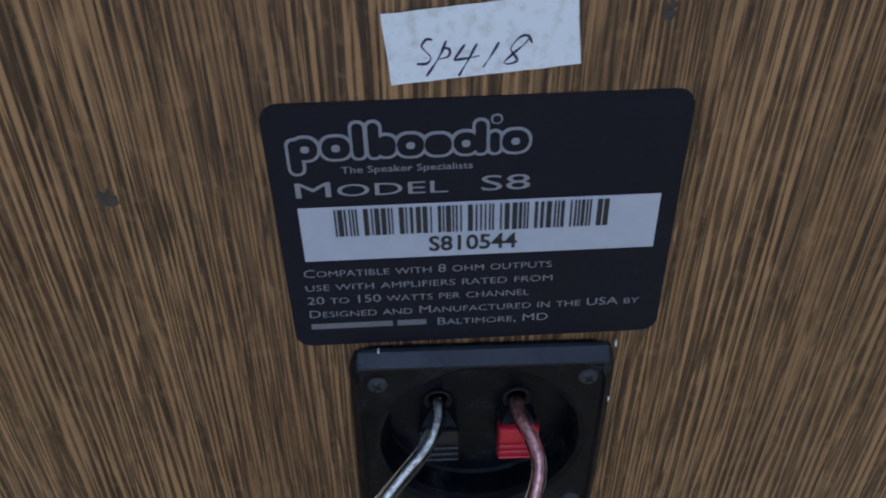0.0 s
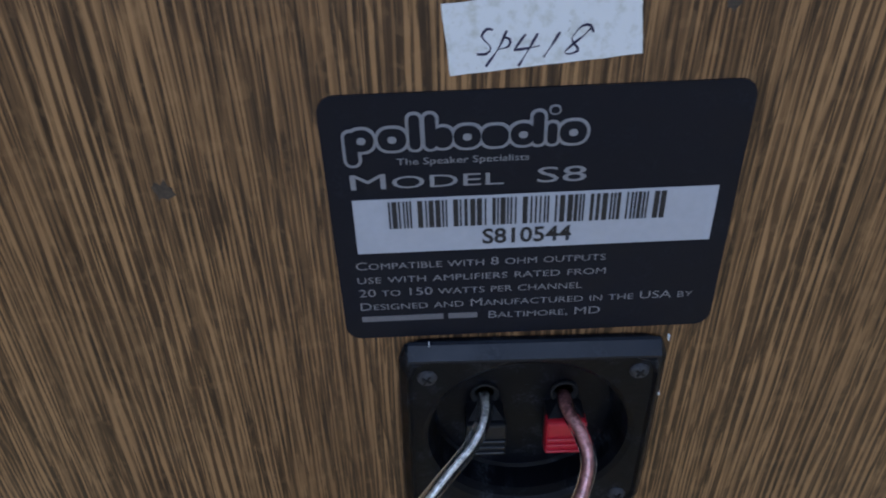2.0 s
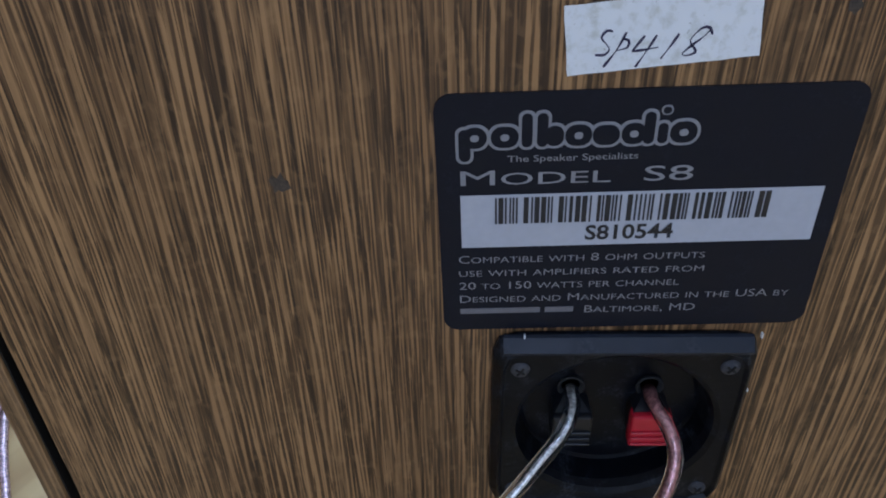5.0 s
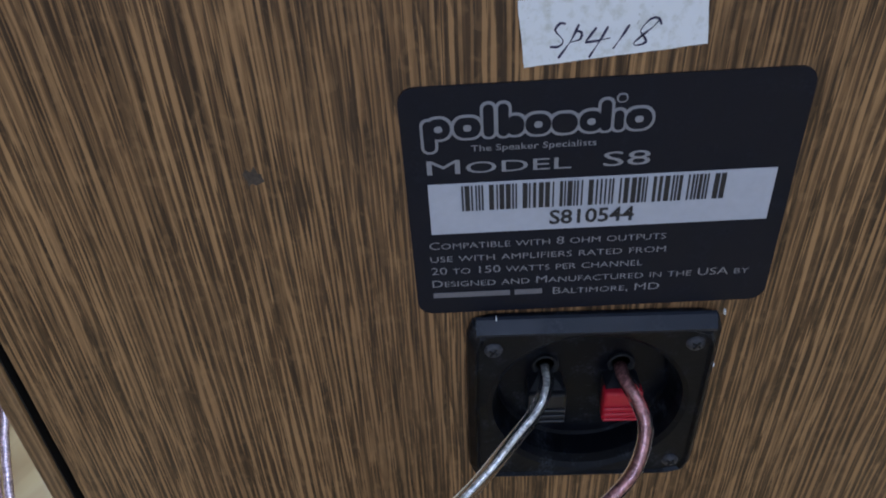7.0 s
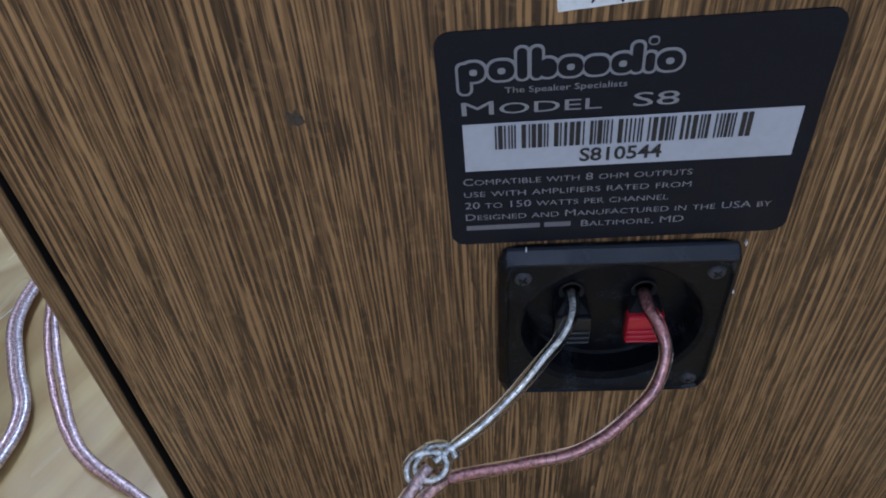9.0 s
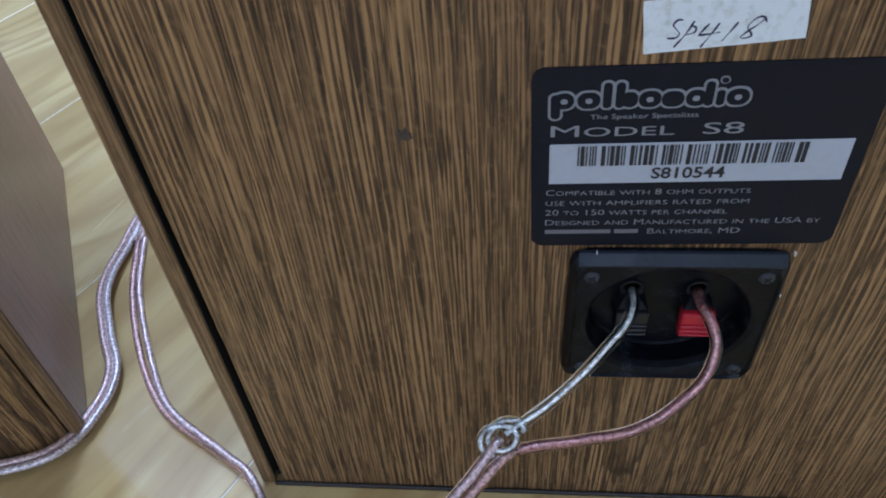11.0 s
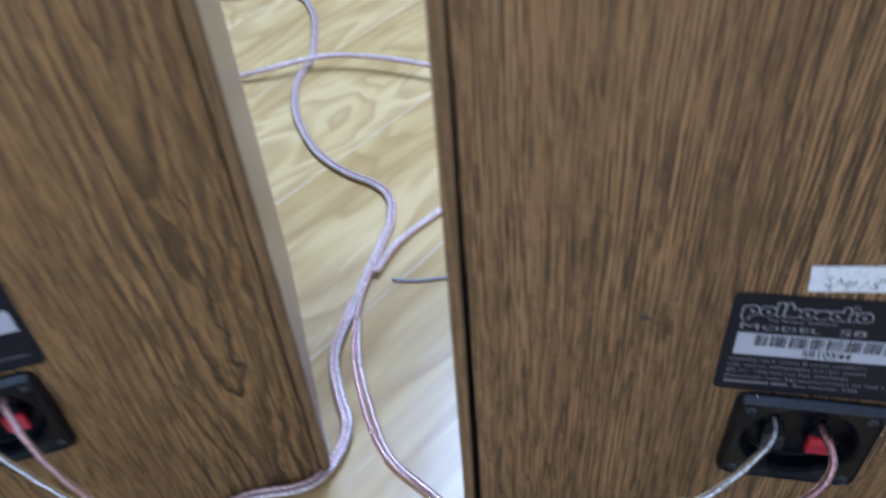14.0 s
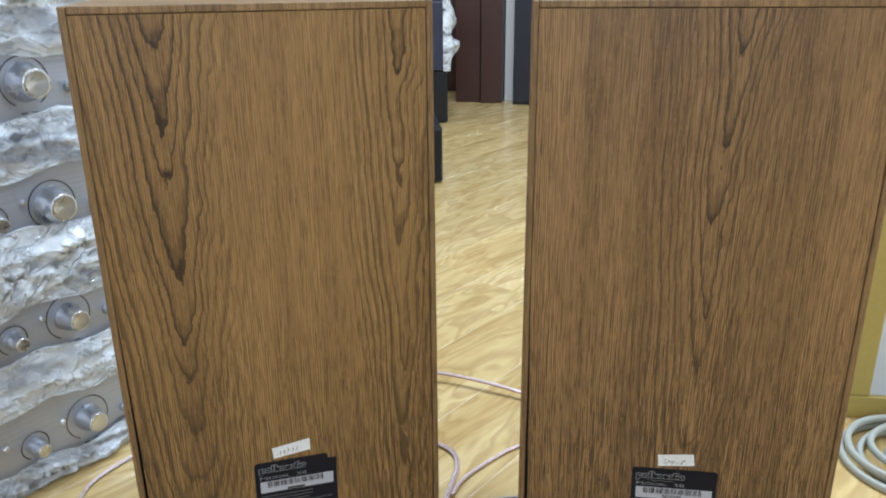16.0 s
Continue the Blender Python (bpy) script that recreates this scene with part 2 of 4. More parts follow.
def box(x0, x1, y0, y1, z0, z1, bevel=0.0, segments=1, bm=None):
    """A box, with bevelled edges if asked, added to bm or to a new bmesh."""
    one = bmesh.new()
    bmesh.ops.create_cube(one, size=1.0)
    for v in one.verts:
        v.co = (x0 + (v.co.x + 0.5) * (x1 - x0), y0 + (v.co.y + 0.5) * (y1 - y0), z0 + (v.co.z + 0.5) * (z1 - z0))
    if bevel:
        bmesh.ops.bevel(one, geom=list(one.edges), offset=bevel, segments=segments, affect="EDGES", profile=0.5)
    return join(one, bm)


def join(one, bm=None, m=None):
    if m is not None:
        bmesh.ops.transform(one, matrix=m, verts=one.verts)
    if bm is None:
        return one
    me = bpy.data.meshes.new("scratch")
    one.to_mesh(me)
    bm.from_mesh(me)
    bpy.data.meshes.remove(me)
    one.free()
    return bm


def rings(loops, close_start=True, close_end=True, bm=None):
    """A skin over loops of points that all have the same count."""
    bm = bm or bmesh.new()
    made = [[bm.verts.new(p) for p in loop] for loop in loops]
    count = len(made[0])
    for a, b in zip(made, made[1:]):
        for i in range(count):
            bm.faces.new((a[i], a[(i + 1) % count], b[(i + 1) % count], b[i]))
    if close_start:
        bm.faces.new(made[0])
    if close_end:
        bm.faces.new(made[-1])
    return bm


def turned(profile, segments=32, m=None, bm=None):
    """A body turned round z from (radius, height) pairs."""
    loops = [[(r * math.cos(a), r * math.sin(a), h) for a in (2 * math.pi * i / segments for i in range(segments))] for r, h in profile]
    return join(rings(loops), bm, m)


def smooth_line(points, step=0.004):
    """Points along a Catmull-Rom curve through the given ones."""
    p = [Vector(q) for q in points]
    p = [2 * p[0] - p[1], *p, 2 * p[-1] - p[-2]]
    out = []
    for a, b, c, d in zip(p, p[1:], p[2:], p[3:]):
        count = max(2, int((c - b).length / step))
        for i in range(count):
            t = i / count
            out.append(0.5 * (2 * b + (c - a) * t + (2 * a - 5 * b + 4 * c - d) * t * t + (3 * b - a - 3 * c + d) * t ** 3))
    out.append(p[-2])
    return out


def sweep(line, width, height=None, segments=10, offset=0.0, lift=0.0, bm=None, wave=0.0):
    """A tube with an oval section along a line; offset moves it sideways, lift upwards."""
    height = height or width
    loops, n = [], len(line)
    side = None
    for i, q in enumerate(line):
        ahead = (line[min(i + 1, n - 1)] - line[max(i - 1, 0)]).normalized()
        cross = ahead.cross(Vector((0, 0, 1)))
        if cross.length < 0.15 and side is not None:
            cross = side - ahead * side.dot(ahead)
        cross.normalize()
        if side is not None and cross.dot(side) < -0.2:
            cross.negate()
        side = cross
        up = cross.cross(ahead)
        middle = q + cross * (offset + wave * math.sin(i * 0.9)) + up * lift
        loops.append([middle + cross * (width * math.cos(a)) + up * (height * math.sin(a)) for a in (2 * math.pi * k / segments for k in range(segments))])
    return rings(loops, bm=bm)


def rounded(width, height, radius, count=8):
    """The outline of a rounded rectangle, centred, anticlockwise."""
    out = []
    for cx, cy, start in ((1, 1, 0), (-1, 1, 90), (-1, -1, 180), (1, -1, 270)):
        for i in range(count):
            a = math.radians(start + 90 * i / (count - 1))
            out.append((cx * (width / 2 - radius) + radius * math.cos(a), cy * (height / 2 - radius) + radius * math.sin(a)))
    return out


def sheet(outline, thick, bm=None):
    """A thin plate in the x-z plane from a flat outline: its back at y = 0, its face at y = -thick."""
    return rings([[(x, 0, z) for x, z in outline], [(x, -thick, z) for x, z in outline]], bm=bm)


def lettering(text, width, height, material, parent, m, name="lettering", small_caps=0.0, shear=0.0, label="", weight=0.0):
    """Raised print in the built-in font, scaled to a width and a cap height, standing in the x-z plane."""
    data = bpy.data.curves.new("type", "FONT")
    data.body = text
    if small_caps:
        data.small_caps_scale = small_caps
        for mark in data.body_format:
            mark.use_small_caps = True
    data.shear = shear
    data.offset = weight
    data.resolution_u = 3
    ob = new("type", data)
    graph = bpy.context.evaluated_depsgraph_get()
    me = bpy.data.meshes.new_from_object(ob.evaluated_get(graph))
    bpy.data.objects.remove(ob)
    xs = [v.co.x for v in me.vertices]
    low, span = min(xs), max(xs) - min(xs)
    for v in me.vertices:
        v.co = ((v.co.x - low) / span * width, 0.0, v.co.y / 0.69 * height)
    me.materials.clear()
    me.materials.append(material)
    made = new(name, me)
    made.parent = parent
    made.matrix_basis = m
    if label:
        made["label"] = label
    return made


# ---------------------------------------------------------------- the room
# pale tone under the boards paints the glare along their joints
JOINT = plain("joint_glare_tone", (0.70, 0.65, 0.54), 0.3, spread=0.1, scale=80)
floor = empty("floor", Matrix(), "pale maple laminate floor of narrow boards", "floor", kind="structure")
tagged(part("subfloor", box(-2.3, 2.3, -2.4, 5.1, -0.06, -0.00035), JOINT, floor))


def wall(name, *size):
    return tagged(part(name, box(*size), WALL_PAINT), "off-white painted plaster wall of the room", "wall", kind="structure")


# the opening is added to let the unseen fill light in
south = box(-2.3, 2.3, -2.5, -2.4, -0.06, 0.88)
box(-2.3, 2.3, -2.5, -2.4, 2.02, 2.75, bm=south)
box(-2.3, -0.88, -2.5, -2.4, 0.88, 2.02, bm=south)
box(0.68, 2.3, -2.5, -2.4, 0.88, 2.02, bm=south)
tagged(part("wall_south", south, WALL_PAINT), "off-white painted plaster wall with an added opening for the unseen fill light", "wall", kind="structure")
wall("wall_west", -2.4, -2.3, -2.5, 5.2, -0.06, 2.75)
wall("wall_east", 2.3, 2.4, -2.5, 5.2, -0.06, 2.75)
wall("wall_north", -2.3, 2.3, 5.1, 5.2, -0.06, 2.75)
tagged(part("ceiling", box(-2.4, 2.4, -2.5, 5.2, 2.75, 2.85), CEILING_PAINT), "plain white painted ceiling", "ceiling", kind="structure")

# ---------------------------------------------------------------- loudspeakers
# mauve tint carries the sheen of the glossy sides, besides the coat
SIDE_SHEEN = oak("side_sheen", [(0.0, 0.0, 0.05, 0.02, 0.006, 0.3, 0.3)], 41.0, (0.98, 0.90, 1.50), 0.30, 0.20)
SIDE_SHEEN.node_tree.nodes["Principled BSDF"].inputs["Coat Weight"].default_value = 0.55
SIDE_SHEEN.node_tree.nodes["Principled BSDF"].inputs["Coat Roughness"].default_value = 0.25
W, H, D = 0.272, 0.592, 0.195
RIM = 0.0055

# dark colour for the shadow line painted along the cabinet's foot
BASE_SHADE = plain("dark_base_shade", (0.030, 0.024, 0.021), 0.6, spread=0.5, scale=400)


def cabinet(m, veneer, hole, label):
    ob = empty("loudspeaker", m, label, "loudspeaker", "pair of loudspeakers")
    w = W / 2
    part("side_panel", box(-w, -w + RIM, 0, D, 0, H, 0.0012, 2), OAK_EDGE, ob)
    part("side_panel", box(w - RIM, w, 0, D, 0, H, 0.0012, 2), OAK_EDGE, ob)
    part("side_skin", box(-w - 0.0004, -w + 0.0002, 0.0040, D - 0.001, 0.001, H - 0.002), SIDE_SHEEN, ob, "smooth wood-print side with its greyish sheen put into the colour")
    part("side_skin", box(w - 0.0002, w + 0.0004, 0.0040, D - 0.001, 0.001, H - 0.002), SIDE_SHEEN, ob, "smooth wood-print side with its greyish sheen put into the colour")
    part("top_panel", box(-w + RIM, w - RIM, 0, D, H - RIM, H, 0.0008, 2), OAK_EDGE, ob)
    part("bottom_panel", box(-w + RIM, w - RIM, 0.004, D, 0, 0.004), BLACK_MATT, ob)
    hx, hz = hole
    x0, x1, z0, z1 = -w + RIM + 0.0038, w - RIM - 0.0008, 0.0006, H - RIM - 0.0006
    panel = box(x0, x1, 0.0004, 0.012, z0, hz - 0.0235)
    box(x0, x1, 0.0004, 0.012, hz + 0.0235, z1, bm=panel)
    box(x0, hx - 0.0235, 0.0004, 0.012, hz - 0.0235, hz + 0.0235, bm=panel)
    box(hx + 0.0235, x1, 0.0004, 0.012, hz - 0.0235, hz + 0.0235, bm=panel)
    bmesh.ops.bisect_plane(panel, geom=panel.verts[:] + panel.edges[:] + panel.faces[:], plane_co=(0, 0, 0.36), plane_no=(0, 0, 1))
    for v in panel.verts:
        if v.co.x < x0 + 1e-5:
            v.co.x -= 0.0034 * max(0.0, min(1.0, (v.co.z - 0.05) / 0.31))
    part("back_panel", panel, veneer, ob, "oak-grain veneered back panel")
    # added dark strip in place of the shadow line at the base
    part("foot_strip", box(-w + RIM, w - RIM, -0.0010, 0.0003, 0.0, 0.0022, 0.0004), BASE_SHADE, ob, "dark strip painting the shadow line at the foot of the back panel")
    # black strip added on the side panel's inner face, so the gap reads black
    part("edge_lining", box(-w + RIM, -w + RIM + 0.0003, 0.0010, 0.0124, 0.0045, H - RIM - 0.001), BLACK_MATT, ob)
    part("carcass_lining", box(-w + RIM, w - RIM, 0.0125, 0.016, 0.004, H - RIM), BLACK_MATT, ob)
    part("front_baffle", box(-w + RIM, w - RIM, D - 0.02, D - 0.004, 0.004, H - RIM), BLACK_MATT, ob)
    part("grille", box(-w + 0.004, w - 0.004, D, D + 0.014, 0.006, H - 0.006, 0.004, 2), BLACK_CLOTH, ob, "black cloth grille")
    return ob


RIGHT = pose(-0.0034, 0, 0)
LEFT = pose(-0.3405, -0.0425, 0, 0, 0, 26.19)
right_speaker = cabinet(RIGHT, OAK_RIGHT, (0.0046, 0.1088), "oak-veneered loudspeaker seen from its back, on the laminate floor")
left_speaker = cabinet(LEFT, OAK_LEFT, (0.0010, 0.1130), "oak-veneered loudspeaker turned slightly, back showing strong arched grain")

# ---------------------------------------------------------------- labels, stickers and terminals on the backs
def flat_on(parent, name, outline, front, thick, material, label=""):
    """A thin plate on the panel whose face stands at y = -front."""
    ob = part(name, sheet(outline, thick), material, parent, label)
    ob.matrix_basis = pose(0, -(front - thick), 0)
    return ob


def shifted(outline, x, z):
    return [(a + x, b + z) for a, b in outline]


def bar(x0, x1, z0, z1):
    return [(x0, z0), (x1, z0), (x1, z1), (x0, z1)]


def maker_label(speaker, offset, readable, notch):
    """The charcoal maker's label, 74 x 54 mm, centred on its own origin."""
    lw, lh = 0.0740, 0.0533
    outline = rounded(lw, lh, 0.0032, 7)
    if notch:
        outline = [(x, z) for x, z in outline if not (x > 0.02 and z > 0.02)][:]
        outline = [(0.0372, 0.021), (0.030, 0.0215), (0.0285, 0.0268)] + outline
    plate = part("label", sheet(outline, 0.0004), LABEL_DARK, speaker, "charcoal maker's label with silver print and barcode")
    plate.matrix_basis = offset

    def at(x, z, front=0.00055):
        return pose(x, -front, z)

    white = flat_on(plate, "barcode_field", bar(-0.0328, 0.0336, -0.0054, 0.0064), 0.00055, 0.0004, LABEL_WHITE)
    dice = random.Random(8)
    x, i = -0.0264, 0
    while x < 0.0244:
        w = dice.choice((0.00030, 0.00034, 0.00060, 0.00092))
        flat_on(plate, "barcode_line", bar(x, x + w, 0.0001, 0.0058), 0.00075, 0.0003, INK_BLACK)
        i += 1
        x += w + (0.0011 if i % 6 == 0 else dice.choice((0.00028, 0.0003, 0.0005)))
    if readable:
        lettering("S810544", 0.0166, 0.0032, INK_BLACK, plate, at(-0.0093, -0.0040, 0.0007), "serial_print", weight=0.022)
        lettering("The Speaker Specialists", 0.0232, 0.0013, LABEL_INK, plate, at(-0.0242, 0.0133), "slogan_print")
        rows = [("Compatible with 8 ohm outputs", 0.0478, -0.0092), ("use with amplifiers rated from", 0.0481, -0.0125),
                ("20 to 150 watts per channel", 0.0437, -0.0158), ("Designed and Manufactured in the USA by", 0.0660, -0.0192)]
        for text, width, z in rows:
            lettering(text, width, 0.00185, LABEL_INK, plate, at(-0.0335, z), "small_print", 0.78, weight=-0.006)
        flat_on(plate, "print_bar", bar(-0.0335, -0.0172, -0.0222, -0.0209), 0.00055, 0.0002, LABEL_BAR)
        flat_on(plate, "print_bar", bar(-0.0162, -0.0104, -0.0222, -0.0209), 0.00055, 0.0002, LABEL_BAR)
        lettering("Baltimore, MD", 0.0224, 0.00185, LABEL_INK, plate, at(-0.0081, -0.0225), "small_print", 0.78, weight=-0.006)
    else:
        flat_on(plate, "print_bar", bar(-0.0088, 0.0070, -0.0050, -0.0028), 0.0007, 0.0002, INK_BLACK)
        for width, z in ((0.047, -0.0100), (0.047, -0.0133), (0.043, -0.0167), (0.065, -0.0201), (0.047, -0.0236)):
            flat_on(plate, "print_bar", bar(-0.0330, -0.0330 + width, z, z + 0.0008), 0.00055, 0.0002, LABEL_DIM_INK)
    lettering("Model  S8", 0.0420, 0.0031, LABEL_INK, plate, at(-0.0327, 0.0086), "model_print", 0.80)
    # the maker's mark as plain rounded shapes: light outline, dark body, light eye
    shapes = [(0.0016, 0.0168, 0.0022, 0.0064, 0), (0.0034, 0.0183, 0.0044, 0.0042, 1), (0.0087, 0.0183, 0.0050, 0.0042, 1), (0.0126, 0.0195, 0.0020, 0.0066, 0),
              (0.0153, 0.0195, 0.0020, 0.0066, 0), (0.0174, 0.0183, 0.0034, 0.0040, 0), (0.0216, 0.0183, 0.0048, 0.0042, 1), (0.0264, 0.0182, 0.0048, 0.0040, 0),
              (0.0312, 0.0183, 0.0044, 0.0042, 1), (0.0338, 0.0193, 0.0020, 0.0062, 0), (0.0362, 0.0182, 0.0018, 0.0040, 0), (0.0398, 0.0183, 0.0048, 0.0042, 1)]
    for step, (x, z, wide, high, eye) in enumerate(shapes):
        x -= 0.0334
        corner = min(wide, high) * 0.46
        flat_on(plate, "maker_mark_outline", shifted(rounded(wide + 0.0010, high + 0.0010, corner + 0.0004, 6), x, z), 0.00050 + step * 4e-6, 0.0002, LABEL_INK)
        flat_on(plate, "maker_mark_body", shifted(rounded(wide - 0.0001, high - 0.0001, corner, 6), x, z), 0.00064 + step * 4e-6, 0.0002, LABEL_DARK)
        if eye:
            flat_on(plate, "maker_mark_eye", shifted(rounded(0.0015, 0.0013, 0.0006, 5), x, z), 0.00080, 0.0002, LABEL_INK)
    flat_on(plate, "maker_mark_outline", shifted(rounded(0.0020, 0.0018, 0.0008, 5), 0.0031, 0.0226), 0.00060, 0.0002, LABEL_INK)
    flat_on(plate, "maker_mark_body", shifted(rounded(0.0014, 0.0012, 0.0005, 5), 0.0031, 0.0226), 0.00074, 0.0002, LABEL_DARK)
    return plate


LABEL_BAR = plain("label_bar_print", (0.15, 0.15, 0.17), 0.5, spread=0.2, scale=1500)
# darker than the silver print, for solid bars that replace small type
LABEL_DIM_INK = plain("label_dim_print", (0.10, 0.10, 0.115), 0.5, spread=0.2, scale=1500)


def pen_line(points, bm, width=0.00022):
    """A flat pen stroke through points of the sticker."""
    line = smooth_line([(x, -0.00025, z) for x, z in points], 0.0005)
    left, right = [], []
    for i, q in enumerate(line):
        d = (line[min(i + 1, len(line) - 1)] - line[max(i - 1, 0)]).normalized()
        side = Vector((-d.z, 0, d.x)) * width * (0.75 + 0.35 * math.sin(i * 0.7))
        left.append(bm.verts.new(q + side)), right.append(bm.verts.new(q - side))
    for i in range(len(line) - 1):
        bm.faces.new((left[i], left[i + 1], right[i + 1], right[i]))


def sticker(speaker, corners, readable):
    """A hand-written price-tag sticker between four corners: top left, top right, bottom right, bottom left."""
    tl, tr, br, bl = (Vector(c) for c in corners)
    dice = random.Random(2)
    outline = []
    for a, b in ((tl, tr), (tr, br), (br, bl), (bl, tl)):
        for k in range(10):
            q = a.lerp(b, k / 10)
            outline.append((q.x + dice.uniform(-1, 1) * 0.00008, q.y + dice.uniform(-1, 1) * 0.00008))
    tag = part("paper_sticker", sheet(outline, 0.0002), PAPER, speaker, "soiled white paper sticker with pen writing")
    bm = bmesh.new()

    def place(u, v):
        q = tl.lerp(tr, u).lerp(bl.lerp(br, u), v)
        return (q.x, q.y)

    strokes = [[(0.245, 0.42), (0.215, 0.40), (0.185, 0.49), (0.21, 0.59), (0.225, 0.67), (0.20, 0.74), (0.150, 0.73)],
               [(0.315, 0.45), (0.265, 0.68), (0.190, 0.92)],
               [(0.290, 0.54), (0.325, 0.57), (0.318, 0.67), (0.262, 0.70)],
               [(0.408, 0.53), (0.372, 0.64), (0.342, 0.735)], [(0.342, 0.735), (0.41, 0.73), (0.477, 0.715)],
               [(0.470, 0.54), (0.420, 0.74), (0.358, 0.97)],
               [(0.583, 0.555), (0.545, 0.70), (0.490, 0.885)],
               [(0.752, 0.62), (0.738, 0.52), (0.695, 0.515), (0.640, 0.67), (0.662, 0.78), (0.668, 0.85), (0.628, 0.88), (0.600, 0.85), (0.650, 0.74), (0.705, 0.64), (0.742, 0.55)]]
    if readable:
        for s in strokes:
            pen_line([place(u, v) for u, v in s], bm)
    else:
        for u in (0.22, 0.32, 0.42, 0.55, 0.66):
            pen_line([place(u, 0.45), place(u - 0.02, 0.65), place(u - 0.04, 0.8)], bm, 0.0003)
    part("pen_writing", bm, PEN_INK, tag, "dark blue ballpoint writing")
    return tag


def oval(rx, rz, count, y, cx=0.0, cz=0.0):
    return [(cx + rx * math.cos(a), y, cz + rz * math.sin(a)) for a in (2 * math.pi * i / count for i in range(count))]


def squared(width, height, radius, y, count=48):
    """A rounded-rectangle loop whose points lie at even angles, to join on to an oval loop."""
    out = []
    for i in range(count):
        a = 2 * math.pi * i / count
        c, s = math.cos(a), math.sin(a)
        k = 1 / (abs(c) ** 14 + abs(s) ** 14) ** (1 / 14)
        out.append((width / 2 * c * k, y, height / 2 * s * k))
    return out


def push_tab(cup, x, material, label):
    """A ribbed spring-clip push tab with its wire hole above."""
    bm = box(x - 0.0046, x + 0.0046, -0.0010, 0.0026, -0.0084, 0.0018, 0.0007, 2)
    for k in range(3):
        z = -0.0074 + 0.0019 * k
        box(x - 0.0044, x + 0.0044, -0.0016, -0.0007, z, z + 0.0007, 0.0002, 1, bm)
    tab = part("push_tab", bm, material, cup, label)
    part("clip_block", box(x - 0.0042, x + 0.0042, 0.0024, 0.0062, -0.0080, 0.0016), BLACK_PLASTIC, cup)
    loops = [[(x - 0.0042, 0.0060, 0.0017), (x + 0.0042, 0.0060, 0.0017), (x + 0.0042, 0.0004, 0.0017), (x - 0.0042, 0.0004, 0.0017)],
             [(x - 0.0018, 0.0060, 0.0036), (x + 0.0018, 0.0060, 0.0036), (x + 0.0018, 0.0040, 0.0036), (x - 0.0018, 0.0040, 0.0036)]]
    part("clip_wedge", rings(loops), BLACK_PLASTIC, cup)
    hole = turned([(0.0032, -0.0006), (0.0033, 0.0001), (0.0030, 0.0003), (0.0026, 0.0001), (0.0022, -0.0006)], 20, pose(x, 0.0054, 0.0052, 90))
    part("wire_hole", hole, BLACK_MATT, cup, smooth=True)


def terminal_cup(speaker, m):
    """A square plastic terminal cup with a round dish, two spring clips and four screws, centred on its own origin."""
    w, h = 0.0562, 0.0553
    n = 64
    loops = [squared(w, h, 0, -0.0002, n), squared(w, h, 0, -0.0012, n), squared(w - 0.0006, h - 0.0010, 0, -0.0020, n), squared(w - 0.0034, h - 0.0056, 0, -0.0040, n), squared(w - 0.0042, h - 0.0064, 0, -0.0042, n), squared(w - 0.0056, h - 0.0076, 0, -0.0034, n),
             oval(0.0236, 0.0232, n, -0.0030), oval(0.0224, 0.0220, n, -0.0022), oval(0.0216, 0.0212, n, -0.0002), oval(0.0208, 0.0204, n, 0.0052), oval(0.0202, 0.0198, n, 0.0060)]
    bm = rings(loops, close_start=False)
    cup = part("terminal_cup", bm, DUSTY_BLACK, speaker, "scuffed black plastic terminal cup")
    cup.matrix_basis = m
    for x, z in ((-0.0222, 0.0195), (0.0222, 0.0200), (0.0222, -0.0205), (-0.0222, -0.0205)):
        head = turned([(0.0001, 0.0012), (0.0010, 0.0011), (0.0019, 0.0007), (0.0022, 0.0001), (0.0022, -0.0008)], 18, pose(x, -0.0030, z, 90))
        slot = part("screw", head, GREY_METAL, cup, smooth=True)
        cross = box(-0.0011, 0.0011, -0.0014, -0.0008, -0.00018, 0.00018)
        box(-0.00018, 0.00018, -0.0014, -0.0008, -0.0011, 0.0011, bm=cross)
        bmesh.ops.transform(cross, matrix=pose(x, -0.0030, z, 0, 35, 0), verts=cross.verts)
        part("screw_slot", cross, BLACK_MATT, cup)
    # the upper lip is its own part so that it can be coloured lighter
    top, half = h / 2, w / 2 - 0.0022
    lip = rings([[(x, -0.0014, top + 0.0001), (x, -0.0022, top - 0.0001), (x, -0.0043, top - 0.0026), (x, -0.0041, top - 0.0034)] for x in (-half, -half * 0.5, 0.0, half * 0.5, half)])
    part("top_lip", lip, LIT_LIP, cup, "sloping upper lip, blue-black lightened for the light it catches, with dust specks")
    push_tab(cup, -0.0092, BLACK_PLASTIC, "ribbed black push tab")
    push_tab(cup, 0.0090, RED_PLASTIC, "ribbed red push tab")
    return cup


